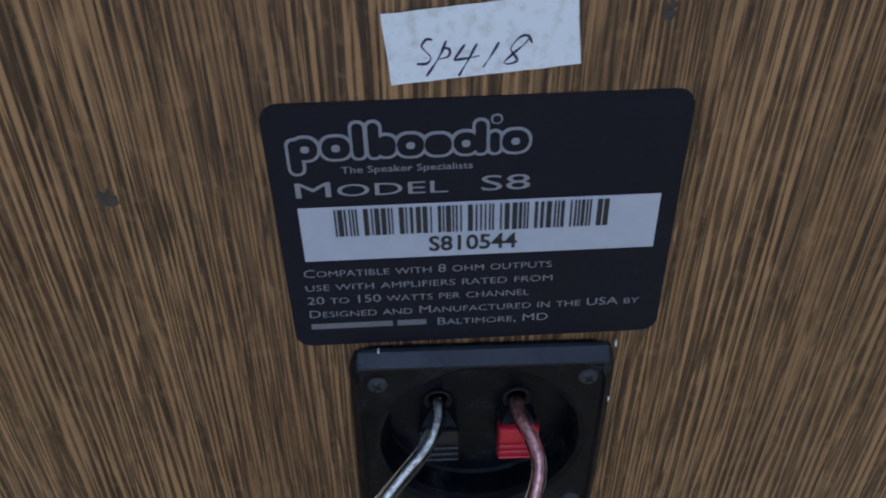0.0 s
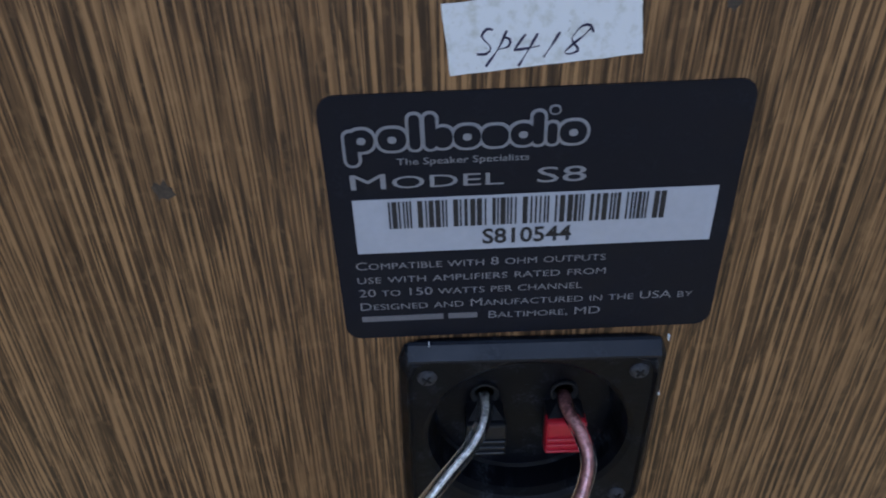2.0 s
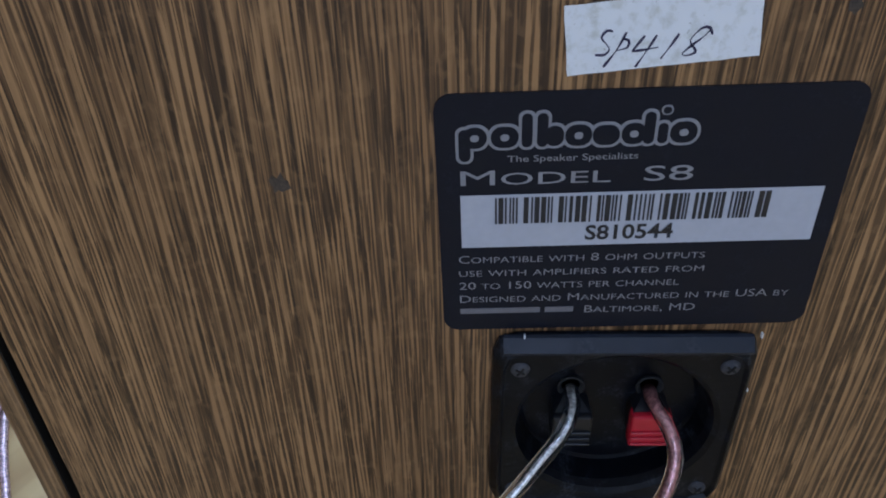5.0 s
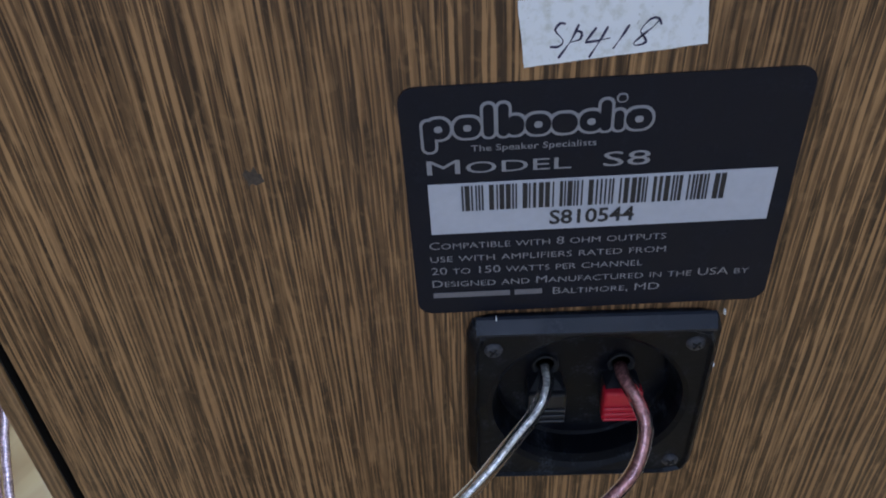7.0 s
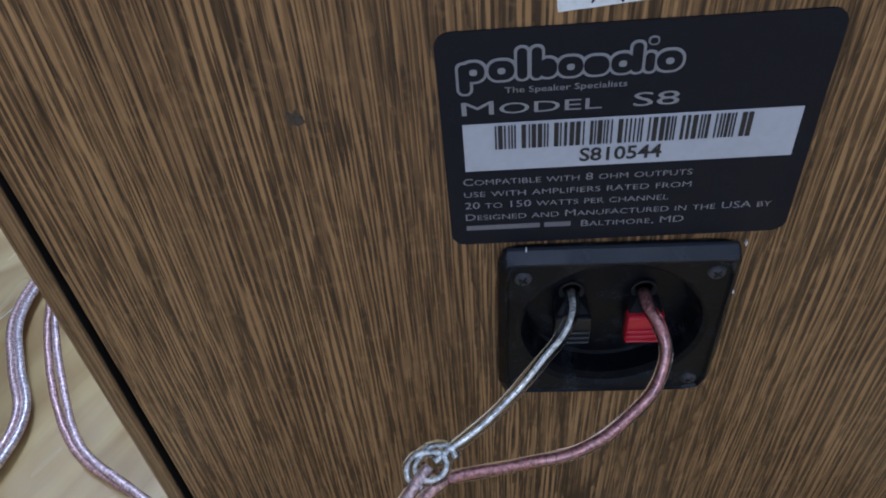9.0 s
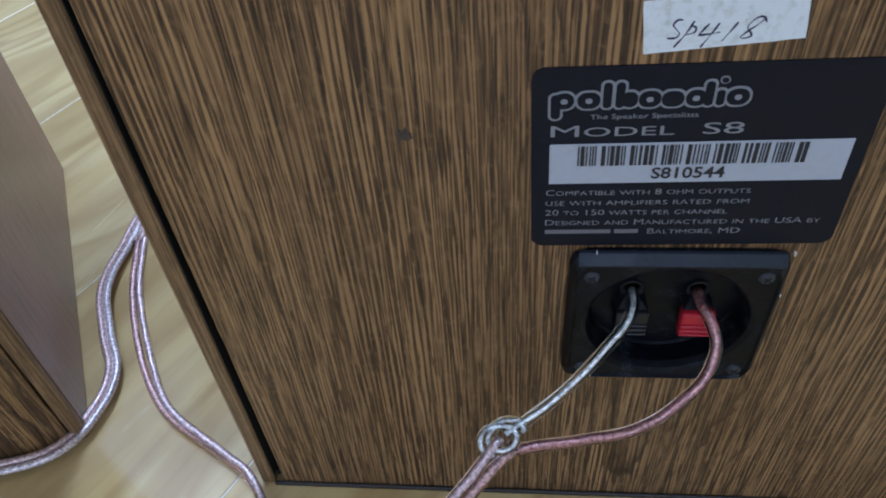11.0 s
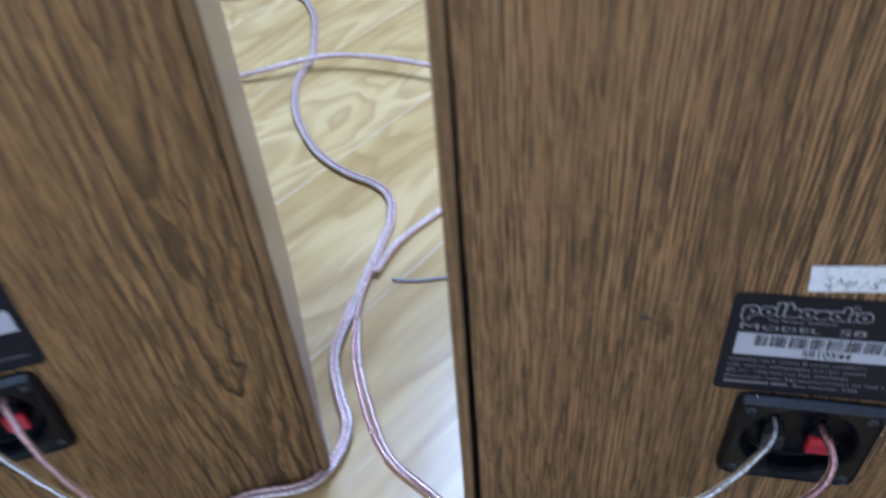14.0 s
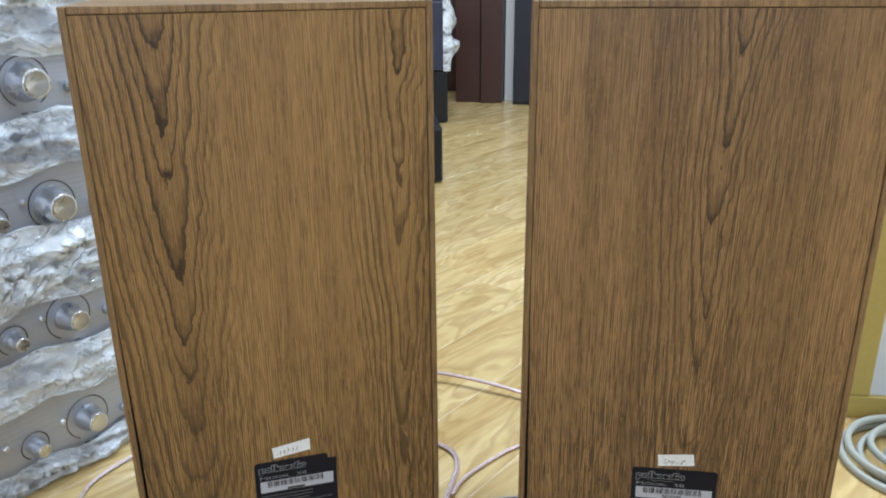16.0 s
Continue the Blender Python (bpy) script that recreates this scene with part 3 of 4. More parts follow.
def dusty(name, base, dust, rough, gloss):
    """Black plastic with a pale film of dust in patches and fine scratches."""
    n = Nodes(name)
    patch = n.noise(n.coords(), 160, 5, 0.65)
    speck = n.noise(n.coords(), 1400, 2)
    scratch = n.noise(n.coords((300, 300, 2500)), 1.0, 2)
    fac = n.math("MULTIPLY", n.ramp(patch, (0.52, 0.0), (0.75, 1.0)), n.ramp(speck, (0.40, 0.0), (0.65, 0.6)))
    fac = n.math("MAXIMUM", fac, n.math("MULTIPLY", n.ramp(scratch, (0.70, 0.0), (0.76, 1.0)), 0.25))
    n.bump(speck, 0.06, 0.0003)
    return n.set(Base_Color=n.mix(fac, base, dust), Roughness=n.ramp(patch, (0.35, rough - 0.08), (0.7, rough + 0.15)), Specular_IOR_Level=gloss)


LABEL_DARK = dusty("charcoal_label_face", (0.008, 0.009, 0.016), (0.022, 0.024, 0.036), 0.46, 0.16)
DUSTY_BLACK = dusty("dusty_black_plastic", (0.0025, 0.0032, 0.0055), (0.080, 0.090, 0.110), 0.36, 0.16)

# lighter bluish base paints the light on the sloping lip; dust patches on top
LIT_LIP = dusty("lit_lip", (0.011, 0.014, 0.023), (0.060, 0.070, 0.090), 0.42, 0.3)


def fleck(speaker, x, z, wide, high):
    """A chip of white glue standing at the edge of the label."""
    part("glue_fleck", box(x, x + wide, -0.0030, -0.0022, z, z + high), PAPER, speaker).data.materials[0] = PAPER


def nail_mark(speaker, x, z, size):
    """An irregular dab of dark filler over a nail."""
    dice = random.Random(int(abs(x) * 1e5))
    outline = [(x + size * 0.8 * math.cos(a) * dice.uniform(0.45, 1.25), z + size * math.sin(a) * dice.uniform(0.45, 1.25)) for a in (2 * math.pi * i / 14 for i in range(14))]
    part("nail_mark", sheet(outline, 0.00025), FILLER, speaker, "dark filled nail hole").matrix_basis = pose(0, 0.0005, 0)


FILLER = plain("dark_filler", (0.060, 0.046, 0.034), 0.7, spread=0.75, scale=1300)

maker_label(right_speaker, pose(0.0034, 0.0004, 0.1648, 0, -1.3, 0), True, False)
maker_label(left_speaker, pose(-0.0003, 0.0004, 0.1693, 0, 0.7, 0), False, True)
sticker(right_speaker, [(-0.0131, 0.2055), (0.0178, 0.2088), (0.0193, 0.1970), (-0.0117, 0.1938)], True)
sticker(left_speaker, [(-0.0199, 0.2100), (0.0142, 0.2148), (0.0142, 0.2029), (-0.0191, 0.1991)], False)
terminal_cup(right_speaker, pose(0.0052, 0, 0.1094))
terminal_cup(left_speaker, pose(0.0010, 0, 0.1130))
fleck(right_speaker, 0.0322, 0.1372, 0.00025, 0.0012)
fleck(right_speaker, -0.0165, 0.1374, 0.00025, 0.0007)
fleck(right_speaker, 0.0325, 0.1215, 0.0003, 0.0007)
nail_mark(right_speaker, -0.0627, 0.1731, 0.0023)
nail_mark(right_speaker, 0.0328, 0.2057, 0.0019)

# ---------------------------------------------------------------- speaker cables


def cable_metal(name, colour):
    """Stranded wire under clear plastic: metal with twisted-strand sparkle and a glossy coat."""
    n = Nodes(name)
    strand = n.noise(n.coords((1, 1, 1)), 900, 2, 0.5, 0.5)
    wide = n.noise(n.coords(), 60, 2)
    low, high = tuple(c * 0.55 for c in colour), tuple(min(1.0, c * 1.25) for c in colour)
    n.bump(strand, 0.5, 0.0006)
    return n.set(Base_Color=n.ramp(strand, (0.38, low), (0.62, high)), Metallic=0.45, Roughness=n.ramp(wide, (0.3, 0.28), (0.7, 0.40)), Coat_Weight=0.8, Coat_Roughness=0.10)


COPPER = cable_metal("copper_strand", (0.61, 0.43, 0.40))
LILAC = cable_metal("tinned_strand_in_pinkish_plastic", (0.68, 0.58, 0.57))
# grey of the strand that draws a soft shadow on the floor
SHADOW_GREY = plain("floor_shadow_grey", (0.30, 0.29, 0.31), 0.5)
# copper darkened for dull strands and for the shade low on the panel
DULL_SHADED_COPPER = cable_metal("dull_shaded_copper_strand", (0.40, 0.22, 0.21))
TINNED = cable_metal("tinned_strand", (0.74, 0.73, 0.70))


def clear_plastic(name, colour, rough=0.06):
    n = Nodes(name)
    streak = n.noise(n.coords(), 250, 2)
    n.bump(streak, 0.05, 0.0004)
    return n.set(Base_Color=colour, Roughness=rough, IOR=1.28, Transmission_Weight=1.0)


CLEAR = clear_plastic("clear_pvc", (0.93, 0.95, 0.95))
PINKISH = clear_plastic("pinkish_pvc", (0.90, 0.76, 0.74))


def cable_pair(points, label, gap=0.0018, radius=0.00172):
    """A two-core cable: a copper and a tinned core lying side by side under clear plastic."""
    ob = empty("speaker_cable", pose(*points[0]), label, "cable")
    line = smooth_line([Vector(p) - Vector(points[0]) for p in points])
    part("copper_core", sweep(line, radius, offset=gap, wave=0.00015), COPPER, ob, smooth=True)
    part("tinned_core", sweep(line, radius, offset=-gap, wave=0.00015), LILAC, ob, smooth=True)
    part("web", sweep(line, 0.0009, 0.0006, 6), COPPER, ob, smooth=True)
    return ob


def lead(points, core, skin, label, name="speaker_lead", radius=0.00175):
    """A single clear-sleeved lead: a stranded core inside a plastic sleeve."""
    ob = empty(name, pose(*points[0]), label, "cable")
    line = smooth_line([Vector(p) - Vector(points[0]) for p in points], 0.002)
    part("core", sweep(line, radius * (0.34 if core is TINNED else 0.60), wave=0.00012), core, ob, smooth=True)
    sleeve = part("sleeve", sweep(line, radius, segments=14), skin, ob, "clear plastic sleeve", smooth=True)
    sleeve.visible_shadow = False
    return ob


KNOT = (-0.0419, -0.0300, 0.0945)
lead([(-0.0074, 0.0052, 0.1140), (-0.0078, -0.0010, 0.1148), (-0.0112, -0.0080, 0.1130), (-0.0185, -0.0155, 0.1095), (-0.0262, -0.0210, 0.1030), (-0.0350, -0.0262, 0.0980), (-0.0425, -0.0300, 0.0945)],
     TINNED, CLEAR, "clear-sleeved silver speaker lead clamped in the black terminal")
lead([(0.0106, 0.0052, 0.1140), (0.0108, -0.0010, 0.1150), (0.0130, -0.0062, 0.1128), (0.0142, -0.0102, 0.1085), (0.0112, -0.0156, 0.1015), (0.0040, -0.0205, 0.0955), (-0.0060, -0.0250, 0.0905),
      (-0.0180, -0.0275, 0.0890), (-0.0300, -0.0300, 0.0895), (-0.0400, -0.0325, 0.0905)], DULL_SHADED_COPPER, PINKISH, "pinkish copper speaker lead clamped in the red terminal")
# the clear lead tied round the pair
knot_points = [Vector(KNOT) + Vector((0.0044 * math.cos(a) - 0.0022 * k, 0.0034 * math.sin(a) - 0.0010 * k, 0.0020 * math.sin(a + 0.6) - 0.0008 * k))
               for k, a in ((i / 8, 2 * math.pi * i / 8) for i in range(15))]
lead([tuple(p) for p in knot_points], TINNED, CLEAR, "small overhand knot of clear-sleeved silver lead", "lead_knot", 0.0015)
lead([(-0.0400, -0.0325, 0.0905), (-0.0480, -0.0400, 0.0885), (-0.0600, -0.0560, 0.0820), (-0.0760, -0.0800, 0.0580), (-0.0930, -0.1030, 0.0200), (-0.1090, -0.1090, 0.0045),
      (-0.1270, -0.0900, 0.0032), (-0.1300, -0.0550, 0.0032), (-0.1300, -0.0250, 0.0032), (-0.1420, -0.0020, 0.0032), (-0.1600, 0.0110, 0.0032), (-0.1880, 0.0290, 0.0032), (-0.2080, 0.0560, 0.0032),
      (-0.2260, 0.0950, 0.0034), (-0.2360, 0.1330, 0.0034)], COPPER, PINKISH, "pinkish copper speaker lead running round the cabinet's foot")
lead([(-0.0440, -0.0310, 0.0935), (-0.0510, -0.0400, 0.0905), (-0.0630, -0.0550, 0.0840), (-0.0790, -0.0790, 0.0590), (-0.0960, -0.1020, 0.0205), (-0.1110, -0.1060, 0.0045),
      (-0.1262, -0.0890, 0.0050), (-0.1297, -0.0550, 0.0062), (-0.1298, -0.0250, 0.0062), (-0.1418, -0.0016, 0.0062), (-0.1597, 0.0114, 0.0058), (-0.1865, 0.0305, 0.0045), (-0.2045, 0.0580, 0.0032),
      (-0.2230, 0.0965, 0.0034), (-0.2330, 0.1330, 0.0034)], LILAC, PINKISH, "clear-sleeved silver speaker lead running round the cabinet's foot")
cable_pair([(-0.2400, 0.1500, 0.0040), (-0.2410, 0.1250, 0.0040), (-0.2400, 0.0970, 0.0060), (-0.2290, 0.0700, 0.0060), (-0.2185, 0.0500, 0.0050), (-0.2175, 0.0290, 0.0050), (-0.2285, 0.0065, 0.0060), (-0.2600, -0.0080, 0.0090),
            (-0.2920, -0.0400, 0.0130), (-0.3150, -0.0620, 0.0300)], "clear two-core speaker cable leading to the second loudspeaker")
cable_pair([(-0.2360, 0.1300, 0.0036), (-0.2380, 0.1600, 0.0036), (-0.2350, 0.2050, 0.0036), (-0.2340, 0.2350, 0.0036), (-0.2420, 0.2630, 0.0036), (-0.2600, 0.2790, 0.0036), (-0.2850, 0.2900, 0.0036), (-0.3200, 0.3180, 0.0036),
            (-0.3540, 0.3700, 0.0036), (-0.3720, 0.4250, 0.0036), (-0.3720, 0.4700, 0.0036), (-0.3800, 0.5100, 0.0050), (-0.4000, 0.5700, 0.0036), (-0.4300, 0.6130, 0.0036), (-0.4700, 0.6150, 0.0036), (-0.5600, 0.6000, 0.0036)],
           "pinkish two-core speaker cable winding over the floor")
cable_pair([(-0.2320, 0.1750, 0.0050), (-0.2240, 0.2050, 0.0050), (-0.2120, 0.2280, 0.0040), (-0.1900, 0.2600, 0.0036), (-0.1620, 0.2920, 0.0036), (-0.1100, 0.3200, 0.0036), (-0.0300, 0.3300, 0.0036)],
           "brownish two-core speaker cable branching off behind the cabinet", 0.0013, 0.0012)
cable_pair([(-0.5800, 0.4100, 0.0036), (-0.4500, 0.4250, 0.0050), (-0.4080, 0.4360, 0.0100), (-0.3500, 0.4600, 0.0140), (-0.2850, 0.4570, 0.0150), (-0.2080, 0.4380, 0.0140), (-0.1200, 0.4120, 0.0090), (0.0200, 0.3900, 0.0040)],
           "clear two-core speaker cable arching across the floor")

# no real lead: a grey strand drawn where a soft shadow lies
lead([(-0.2190, 0.1730, 0.0016), (-0.2010, 0.1740, 0.0016), (-0.1800, 0.1800, 0.0016), (-0.1560, 0.1870, 0.0016), (-0.1300, 0.1890, 0.0016)],
     SHADOW_GREY, SHADOW_GREY, "thin grey strand standing in for a soft shadow on the floor", radius=0.0012)


def on_left(u, out, z):
    q = LEFT @ Vector((u, -out, z))
    return (q.x, q.y, q.z)


lead([on_left(-0.0080, -0.0042, 0.1230), on_left(-0.0078, 0.0010, 0.1225), on_left(-0.0020, 0.0100, 0.1160), on_left(0.0080, 0.0180, 0.1020), on_left(0.0230, 0.0260, 0.0800), on_left(0.0420, 0.0300, 0.0450), on_left(0.0500, 0.0310, 0.0300)],
     TINNED, CLEAR, "clear-sleeved silver speaker lead clamped in the black terminal")
lead([on_left(0.0104, -0.0042, 0.1234), on_left(0.0106, 0.0010, 0.1230), on_left(0.0140, 0.0090, 0.1160), on_left(0.0200, 0.0180, 0.1000), on_left(0.0290, 0.0250, 0.0800), on_left(0.0430, 0.0290, 0.0450), on_left(0.0500, 0.0310, 0.0300)],
     COPPER, PINKISH, "pinkish copper speaker lead clamped in the red terminal")

# a thin clear cable lying by the amplifiers
cable_pair([(-0.5600, 0.3200, 0.0036), (-0.6300, 0.2500, 0.0036), (-0.6720, 0.1850, 0.0036), (-0.6900, 0.1200, 0.0036), (-0.6650, 0.0500, 0.0036), (-0.6300, 0.0000, 0.0036), (-0.6150, -0.0600, 0.0036)],
           "thin pinkish two-core cable on the floor beside the amplifiers", 0.0013, 0.0012)

# ---------------------------------------------------------------- stacked amplifiers wrapped in film


def brushed():
    n = Nodes("brushed_aluminium")
    grain = n.noise(n.coords((6, 1, 900)), 1.0, 3)
    wide = n.noise(n.coords(), 12, 2)
    n.bump(grain, 0.06, 0.0003)
    return n.set(Base_Color=n.ramp(grain, (0.3, (0.46, 0.49, 0.57)), (0.7, (0.58, 0.61, 0.69))), Metallic=0.85, Roughness=n.ramp(wide, (0.3, 0.46), (0.7, 0.56)))


BRUSHED = brushed()
SPUN = plain("spun_aluminium", (0.70, 0.71, 0.73), 0.30, metal=1.0, spread=0.08, scale=700)
lathe = SPUN.node_tree.nodes.new("ShaderNodeTangent")
lathe.direction_type, lathe.axis = "RADIAL", "Y"
SPUN.node_tree.links.new(lathe.outputs[0], SPUN.node_tree.nodes["Principled BSDF"].inputs["Tangent"])
SPUN.node_tree.nodes["Principled BSDF"].inputs["Anisotropic"].default_value = 0.85
AMP_CASE = plain("amplifier_case", (0.28, 0.28, 0.30), 0.5, metal=0.5)
RUBBER = plain("black_rubber", (0.015, 0.015, 0.015), 0.8)


def film():
    """Crumpled clear wrapping film: mostly see-through, its highlights painted as white, more opaque folds."""
    n = Nodes("wrapping_film")
    fold = n.noise(n.coords((0.7, 1, 1.2)), 26, 3, 0.5, 1.6)
    patch = n.noise(n.coords((0.6, 1, 1)), 17, 3, 0.6, 0.5)
    # thin ridges where the noise passes its middle: the sharp crumples
    ridge = n.math("ABSOLUTE", n.math("SUBTRACT", fold, 0.5))
    ridge = n.ramp(ridge, (0.0, 1.0), (0.03, 0.3), (0.09, 0.0))
    height = n.math("ADD", n.math("MULTIPLY", ridge, 0.25), fold)
    n.bump(height, 1.0, 0.011)
    # ridges and patches turn opaque white to paint the film's glints
    alpha = n.math("ADD", n.math("MULTIPLY", ridge, 0.45), n.ramp(patch, (0.36, 0.16), (0.48, 0.58), (0.60, 0.94)), )
    return n.set(Base_Color=(0.90, 0.95, 1.0), Roughness=0.07, Alpha=alpha, Specular_IOR_Level=1.0)


FILM = film()
AMP = pose(-0.74, 0.17, 0, 0, 0, 65.8)
S0, S1, UNIT = -0.335, 0.100, 0.146


def knob(parent, s, z, radius, length, label):
    body = turned([(radius * 1.02, 0.0), (radius, 0.002), (radius * 0.74, length * 0.93), (radius * 0.70, length), (radius * 0.60, length * 0.99), (0.0004, length * 0.985)], 32, pose(s, -0.0082, z, 90))
    k = part("knob", body, SPUN, parent, label)
    k.data.shade_smooth()
    return k


def arc_mark(parent, s, z, radius):
    """The printed scale ring round a knob, open at the foot."""
    bm = bmesh.new()
    n = 40
    inner, outer = [], []
    for i in range(n + 1):
        a = math.radians(-60 + 300 * i / n)
        inner.append(bm.verts.new((s + (radius - 0.0007) * math.cos(a), -0.0083, z + (radius - 0.0007) * math.sin(a))))
        outer.append(bm.verts.new((s + (radius + 0.0007) * math.cos(a), -0.0083, z + (radius + 0.0007) * math.sin(a))))
    for i in range(n):
        bm.faces.new((inner[i], inner[i + 1], outer[i + 1], outer[i]))
    part("scale_ring", bm, INK_BLACK, parent)


def amplifier(z0, skew, big, shift):
    ob = empty("amplifier", AMP @ pose(shift, 0, z0, 0, 0, skew), "silver stereo amplifier with round metal knobs, stacked and film-wrapped", "amplifier", "stack of amplifiers")
    part("case", box(S0 + 0.006, S1 - 0.006, 0.0, 0.31, 0.010, UNIT - 0.006, 0.003, 2), AMP_CASE, ob)
    part("faceplate", box(S0, S1, -0.008, 0.0, 0.007, UNIT - 0.004, 0.0012, 2), BRUSHED, ob, "brushed aluminium faceplate")
    for s, y in ((S0 + 0.05, 0.04), (S1 - 0.05, 0.04), (S0 + 0.05, 0.27), (S1 - 0.05, 0.27)):
        part("foot", turned([(0.014, 0), (0.016, 0.002), (0.016, 0.0105)], 20, pose(s, y, 0)), RUBBER, ob)
    knob(ob, 0.022, 0.062, 0.0225 if big else 0.0175, 0.027, "large turned aluminium knob")
    arc_mark(ob, 0.022, 0.062, 0.0290)
    knob(ob, -0.050, 0.058, 0.0115, 0.024, "small turned aluminium knob")
    arc_mark(ob, -0.050, 0.058, 0.0175)
    knob(ob, -0.130, 0.058, 0.0115, 0.024, "small turned aluminium knob")
    knob(ob, 0.076, 0.052, 0.0075, 0.016, "small turned aluminium knob")
    jack = turned([(0.0042, 0), (0.0042, 0.0012), (0.0026, 0.0012), (0.0024, -0.004)], 18, pose(0.077, -0.0081, 0.020, 90))
    part("headphone_jack", jack, BLACK_PLASTIC, ob)
    for s in (-0.012, -0.085, -0.108):
        part("push_button", turned([(0.0034, 0), (0.0032, 0.004), (0.0024, 0.0048), (0.0003, 0.005)], 16, pose(s, -0.0081, 0.072, 90)), SPUN, ob)
    for s in (0.012, 0.024, -0.050):
        part("print_bar", box(s, s + 0.008, -0.0083, -0.0080, 0.026, 0.0275), INK_BLACK, ob)
    return ob


def film_wrap(z0, z1, seed, bulge):
    """A crumpled band of film over the joint of two amplifiers, bunched round their end."""
    ob = empty("wrapping_film", AMP @ pose(0, 0, 0), "crumpled clear plastic film bunched round the stacked amplifiers", "plastic film")
    bm = bmesh.new()
    rows = []
    for i in range(76):
        u = i / 75
        s = S0 - 0.01 + u * (S1 - S0 + 0.012)
        y = -0.012
        if u > 0.90:
            bend = (u - 0.90) / 0.10
            s, y = S1 - 0.008 + 0.020 * math.sin(bend * 1.57), -0.012 + 0.10 * bend * bend
        row = []
        for j in range(20):
            v = j / 19
            z = z0 + (z1 - z0) * v
            lump = noise.fractal(Vector((s * 22 + seed * 7, v * 3.2 + seed, seed)), 0.6, 2.1, 4)
            edge = math.sin(math.pi * v) ** 0.7
            out = bulge * edge * (0.55 + 0.9 * lump) + 0.0045 * noise.noise(Vector((s * 110, z * 110, seed))) + 0.006 * abs(noise.noise(Vector((s * 45, z * 60, seed + 5))))
            ragged = 0.016 * noise.noise(Vector((s * 14 + seed, seed * 3, 0.0))) * (1 - edge)
            row.append(bm.verts.new((s, y - max(0.001, out), z + ragged)))
        rows.append(row)
    for a, b in zip(rows, rows[1:]):
        for j in range(19):
            bm.faces.new((a[j], a[j + 1], b[j + 1], b[j]))
    rims = [[row[j].co.copy() for row in rows] for j in (0, 19)]
    part("film_sheet", bm, FILM, ob, smooth=True)
    for rim in rims:
        part("rolled_edge", sweep(rim, 0.0016, 0.0012, 6, wave=0.0006), FILM, ob, smooth=True)
    return ob


for k, (skew, big, shift) in enumerate(((0.0, False, 0.0), (0.6, False, 0.0), (-0.5, True, 0.006), (0.4, True, 0.0), (0.0, True, 0.004))):
    amplifier(k * UNIT, skew, big, shift)
film_wrap(0.000, 0.034, 1.3, 0.018)
film_wrap(0.106, 0.172, 2.9, 0.014)
film_wrap(0.236, 0.330, 4.1, 0.026)
film_wrap(0.396, 0.462, 5.7, 0.026)
film_wrap(0.530, 0.620, 7.2, 0.030)

# ---------------------------------------------------------------- the far side of the room
REDWOOD = plain("dark_red_wood", (0.046, 0.018, 0.013), 0.42, spread=0.35, scale=60)
NAVY = plain("navy_metal_case", (0.009, 0.011, 0.020), 0.4, scale=200)
INDIGO = plain("indigo_metal", (0.022, 0.026, 0.050), 0.35, scale=200)
tagged(part("wall_inner", box(-0.47, 2.3, 3.36, 3.44, 0, 2.75), WALL_PAINT), "off-white painted plaster wall beside the doorway", "wall", kind="structure")
door = empty("door_1", pose(-0.585, 3.28, 0), "dark red-brown wooden door frame with a rebated post", "door frame", kind="structure")
part("post", box(-0.125, 0.0, 0.0, 0.16, 0, 2.1, 0.004, 2), REDWOOD, door)
part("post", box(0.003, 0.110, -0.018, 0.16, 0, 2.1, 0.004, 2), REDWOOD, door)
part("head", box(-1.1, 0.110, -0.012, 0.16, 2.1, 2.22, 0.004, 2), REDWOOD, door)
# added panel that stands in for the darkness of the doorway
part("leaf", box(-1.02, -0.14, 0.36, 0.40, 0.004, 2.08, 0.004, 2), REDWOOD, door, "dark panel added behind the posts to darken the doorway")
cupboard = empty("cupboard", pose(-0.43, 3.22, 0), "tall dark blue-black cupboard standing against the wall", "cupboard")
part("carcass", box(0.012, 0.80, 0.02, 0.13, 0, 1.9, 0.004, 2), NAVY, cupboard)
part("door_leaf", box(0.014, 0.404, 0.0, 0.019, 0.02, 1.88, 0.003, 2), NAVY, cupboard)
part("door_leaf", box(0.408, 0.798, 0.0, 0.019, 0.02, 1.88, 0.003, 2), NAVY, cupboard)


def black_case(x, y, wide, deep, high, label):
    ob = empty("equipment_case", pose(x, y, 0, 0, 0, 15), label, "equipment")
    part("body", box(-wide, 0, 0.008, deep, 0.006, high, 0.004, 2), BLACK_PLASTIC, ob)
    part("front", box(-wide + 0.004, -0.004, 0, 0.0075, 0.010, high - 0.004, 0.002, 2), BLACK_PLASTIC, ob)
    for fx in (-wide + 0.04, -0.04):
        part("foot", turned([(0.014, 0), (0.014, 0.007)], 16, pose(fx, 0.04, 0)), RUBBER, ob)
    return ob


black_case(-0.500, 1.675, 0.42, 0.30, 0.172, "low black equipment case standing on the floor")
black_case(-0.652, 2.690, 0.42, 0.35, 0.222, "black equipment case under a film-wrapped unit")
unit = empty("wrapped_unit", pose(-0.645, 2.685, 0.222, 0, 0, 16), "navy metal unit wrapped in clear film on a black case", "equipment")
part("body", box(-0.42, 0, 0.0, 0.34, 0.004, 0.285, 0.005, 2), INDIGO, unit)
bm = bmesh.new()
rows = []
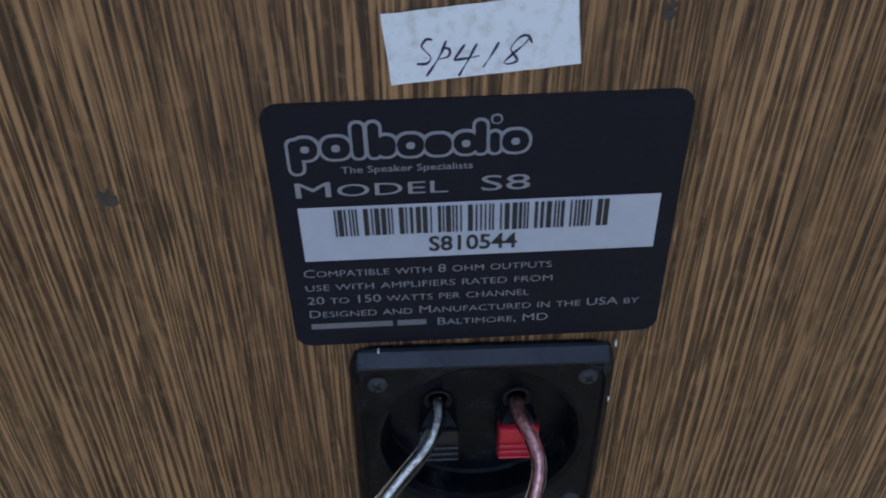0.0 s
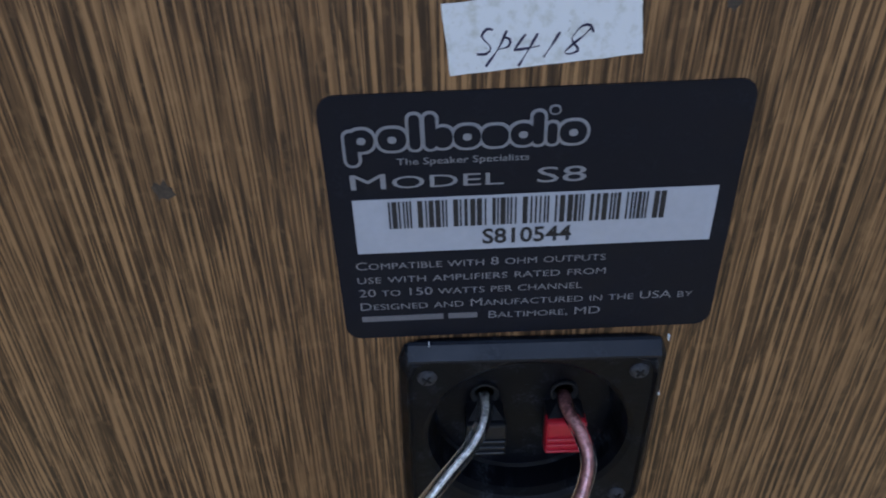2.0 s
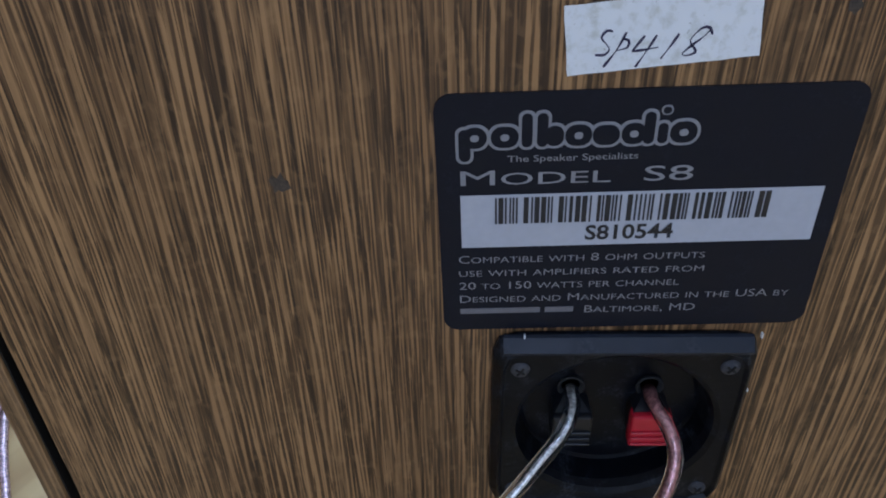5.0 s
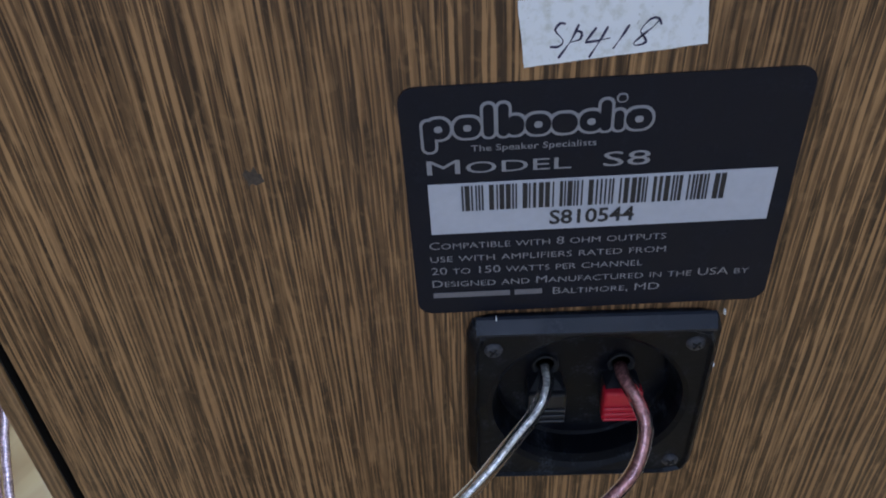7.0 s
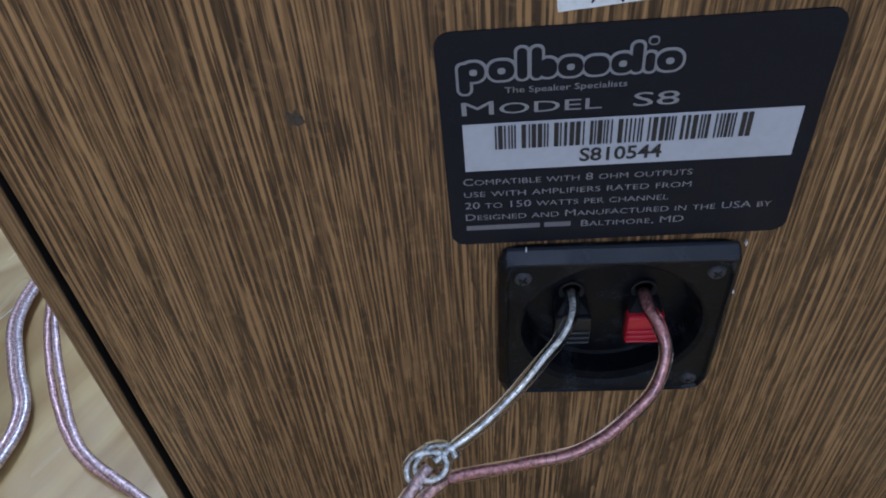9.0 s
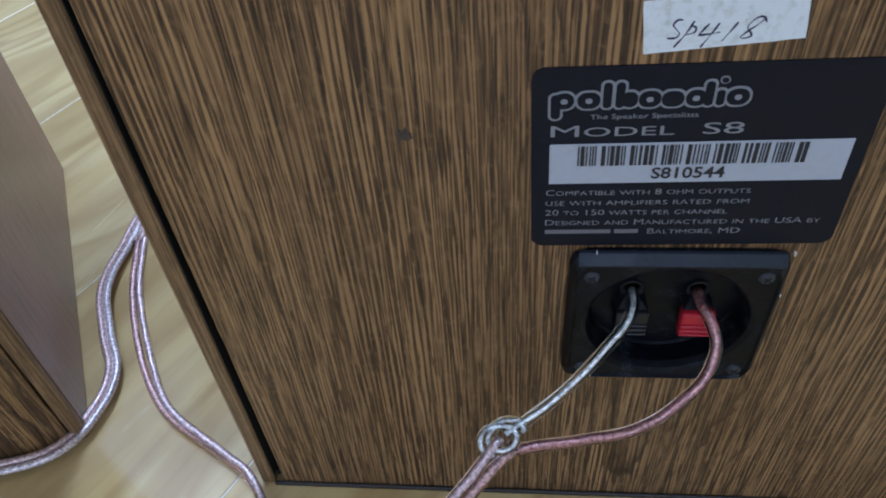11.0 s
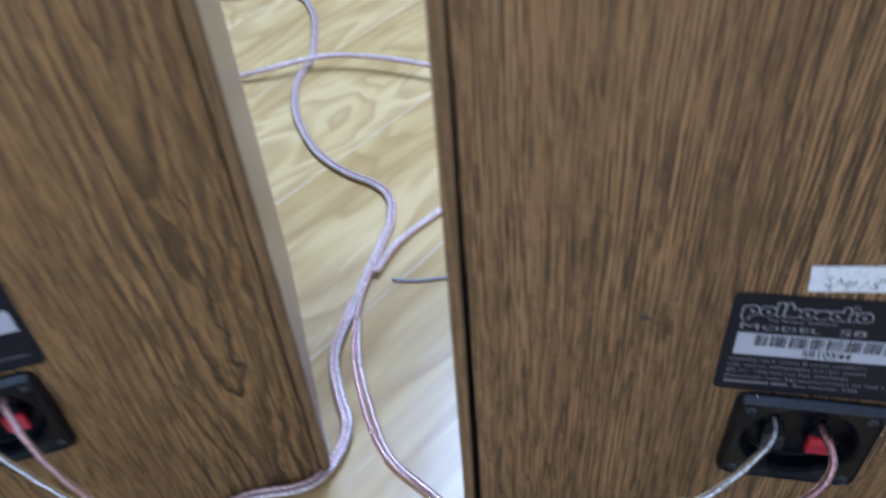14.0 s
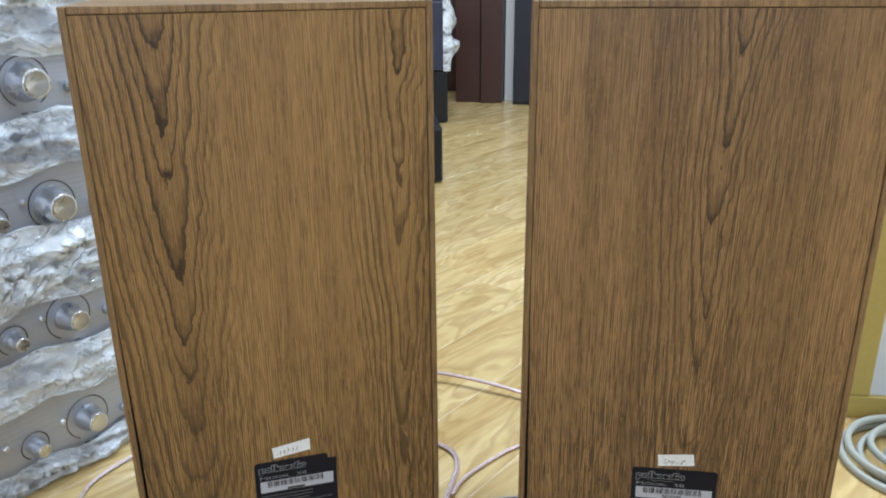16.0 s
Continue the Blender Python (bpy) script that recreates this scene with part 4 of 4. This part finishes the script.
for i in range(22, 40):
    a = i / 39
    row = []
    for j in range(24):
        b = j / 23
        lump = noise.fractal(Vector((a * 7, b * 6, 3.3)), 0.6, 2.1, 4)
        if a < 0.6:
            x, y = -0.42 + a / 0.6 * 0.42, -0.003 - 0.004 * abs(lump)
        else:
            side = (a - 0.6) / 0.4
            lobes = math.exp(-((b - 0.70) / 0.13) ** 2) + math.exp(-((b - 0.33) / 0.12) ** 2)
            x = 0.004 + math.sin(math.pi * min(1.0, side * 1.6)) ** 0.8 * (0.010 + 0.042 * lobes * (0.8 + 0.7 * lump)) if side < 0.625 else 0.004
            y = -0.003 + 0.25 * side
        row.append(bm.verts.new((x, y, 0.001 + 0.300 * b)))
    rows.append(row)
for a, b in zip(rows, rows[1:]):
    for j in range(23):
        bm.faces.new((a[j], a[j + 1], b[j + 1], b[j]))
part("film_sheet", bm, FILM, unit, "crumpled clear plastic film", smooth=True)

# ---------------------------------------------------------------- beside the right-hand cabinet
YELLOW = plain("yellow_card", (0.46, 0.36, 0.10), 0.6, spread=0.08, scale=120)
PALE = plain("pale_sheet", (0.66, 0.70, 0.74), 0.55, spread=0.04, scale=80)
carton = empty("framed_board", pose(0.300, 0.446, 0), "yellow-edged board with a pale face, standing on the floor", "board")
part("frame_rail", box(0, 0.46, 0, 0.035, 0, 0.036, 0.002, 2), YELLOW, carton)
part("frame_rail", box(0, 0.46, 0, 0.035, 0.464, 0.50, 0.002, 2), YELLOW, carton)
part("frame_stile", box(0, 0.030, 0, 0.035, 0.0365, 0.4635, 0.002, 2), YELLOW, carton)
part("frame_stile", box(0.430, 0.46, 0, 0.035, 0.0365, 0.4635, 0.002, 2), YELLOW, carton)
part("face_sheet", box(0.0305, 0.4295, 0.006, 0.028, 0.0365, 0.4635), PALE, carton, "pale bluish-white sheet")

BEIGE = plain("pale_beige_cable", (0.37, 0.38, 0.33), 0.5, spread=0.08, scale=200)
coil = empty("cable_coil", pose(0.365, 0.335, 0), "loosely coiled pale beige flat cable on the floor", "cable")
for n_turn, (radius, z, dx, dy) in enumerate(((0.098, 0.006, 0.0, 0.0), (0.094, 0.017, 0.004, 0.003), (0.082, 0.007, 0.006, -0.004), (0.074, 0.018, 0.012, 0.004), (0.058, 0.008, 0.016, -0.002), (0.046, 0.017, 0.014, 0.006))):
    ring = [Vector((dx + radius * math.cos(a), dy + radius * 0.92 * math.sin(a), z + 0.0015 * math.sin(3 * a + n_turn))) for a in (2 * math.pi * i / 60 for i in range(60))]
    part("turn", sweep(ring + [ring[0]], 0.0046, 0.0056, 10), BEIGE, coil, smooth=True)
# ---------------------------------------------------------------- floor boards, 14 cm wide
turn = radians(61.5)
along, across = Vector((math.cos(turn), math.sin(turn), 0)), Vector((math.sin(turn), -math.cos(turn), 0))
LENGTH = 1.28


def board_mesh(a, b):
    bm = box(a + 0.0001, b - 0.0001, -0.0692, 0.0692, -0.0009, 0, 0.0004)
    me = bpy.data.meshes.new("board")
    bm.to_mesh(me)
    bm.free()
    me.materials.append(LAMINATE)
    return me


whole = board_mesh(-LENGTH / 2, LENGTH / 2)
dice = random.Random(5)
for row in range(-30, 36):
    mid = across * (-0.341 + row * 0.139)
    # where the row's middle line runs between the walls
    spans = sorted(((lo - mid.x) / along.x, (hi - mid.x) / along.x) for lo, hi in ((-2.3, 2.3),))[0]
    ends = ((-2.4 - mid.y) / along.y, (5.1 - mid.y) / along.y)
    first, last = max(spans[0], ends[0]), min(spans[1], ends[1])
    s0 = first - dice.uniform(0.0, LENGTH)
    # the rows between the cabinets run on unbroken there
    if -6 <= row <= 6:
        centre = (Vector((-0.25, 0.30, 0)) - mid).dot(along)
        s0 = centre - (0.5 + 0.12 * dice.uniform(-1, 1)) * LENGTH
        while s0 > first:
            s0 -= LENGTH
    while s0 < last:
        a, b = max(s0, first), min(s0 + LENGTH, last)
        if b - a > 0.02:
            centre = mid + along * (s0 + LENGTH / 2)
            full = b - a > LENGTH - 1e-6
            ob = new("board", whole if full else board_mesh(a - s0 - LENGTH / 2, b - s0 - LENGTH / 2))
            ob.parent = floor
            ob.matrix_basis = Matrix.Translation(centre) @ Matrix.Rotation(turn, 4, "Z")
        s0 += LENGTH
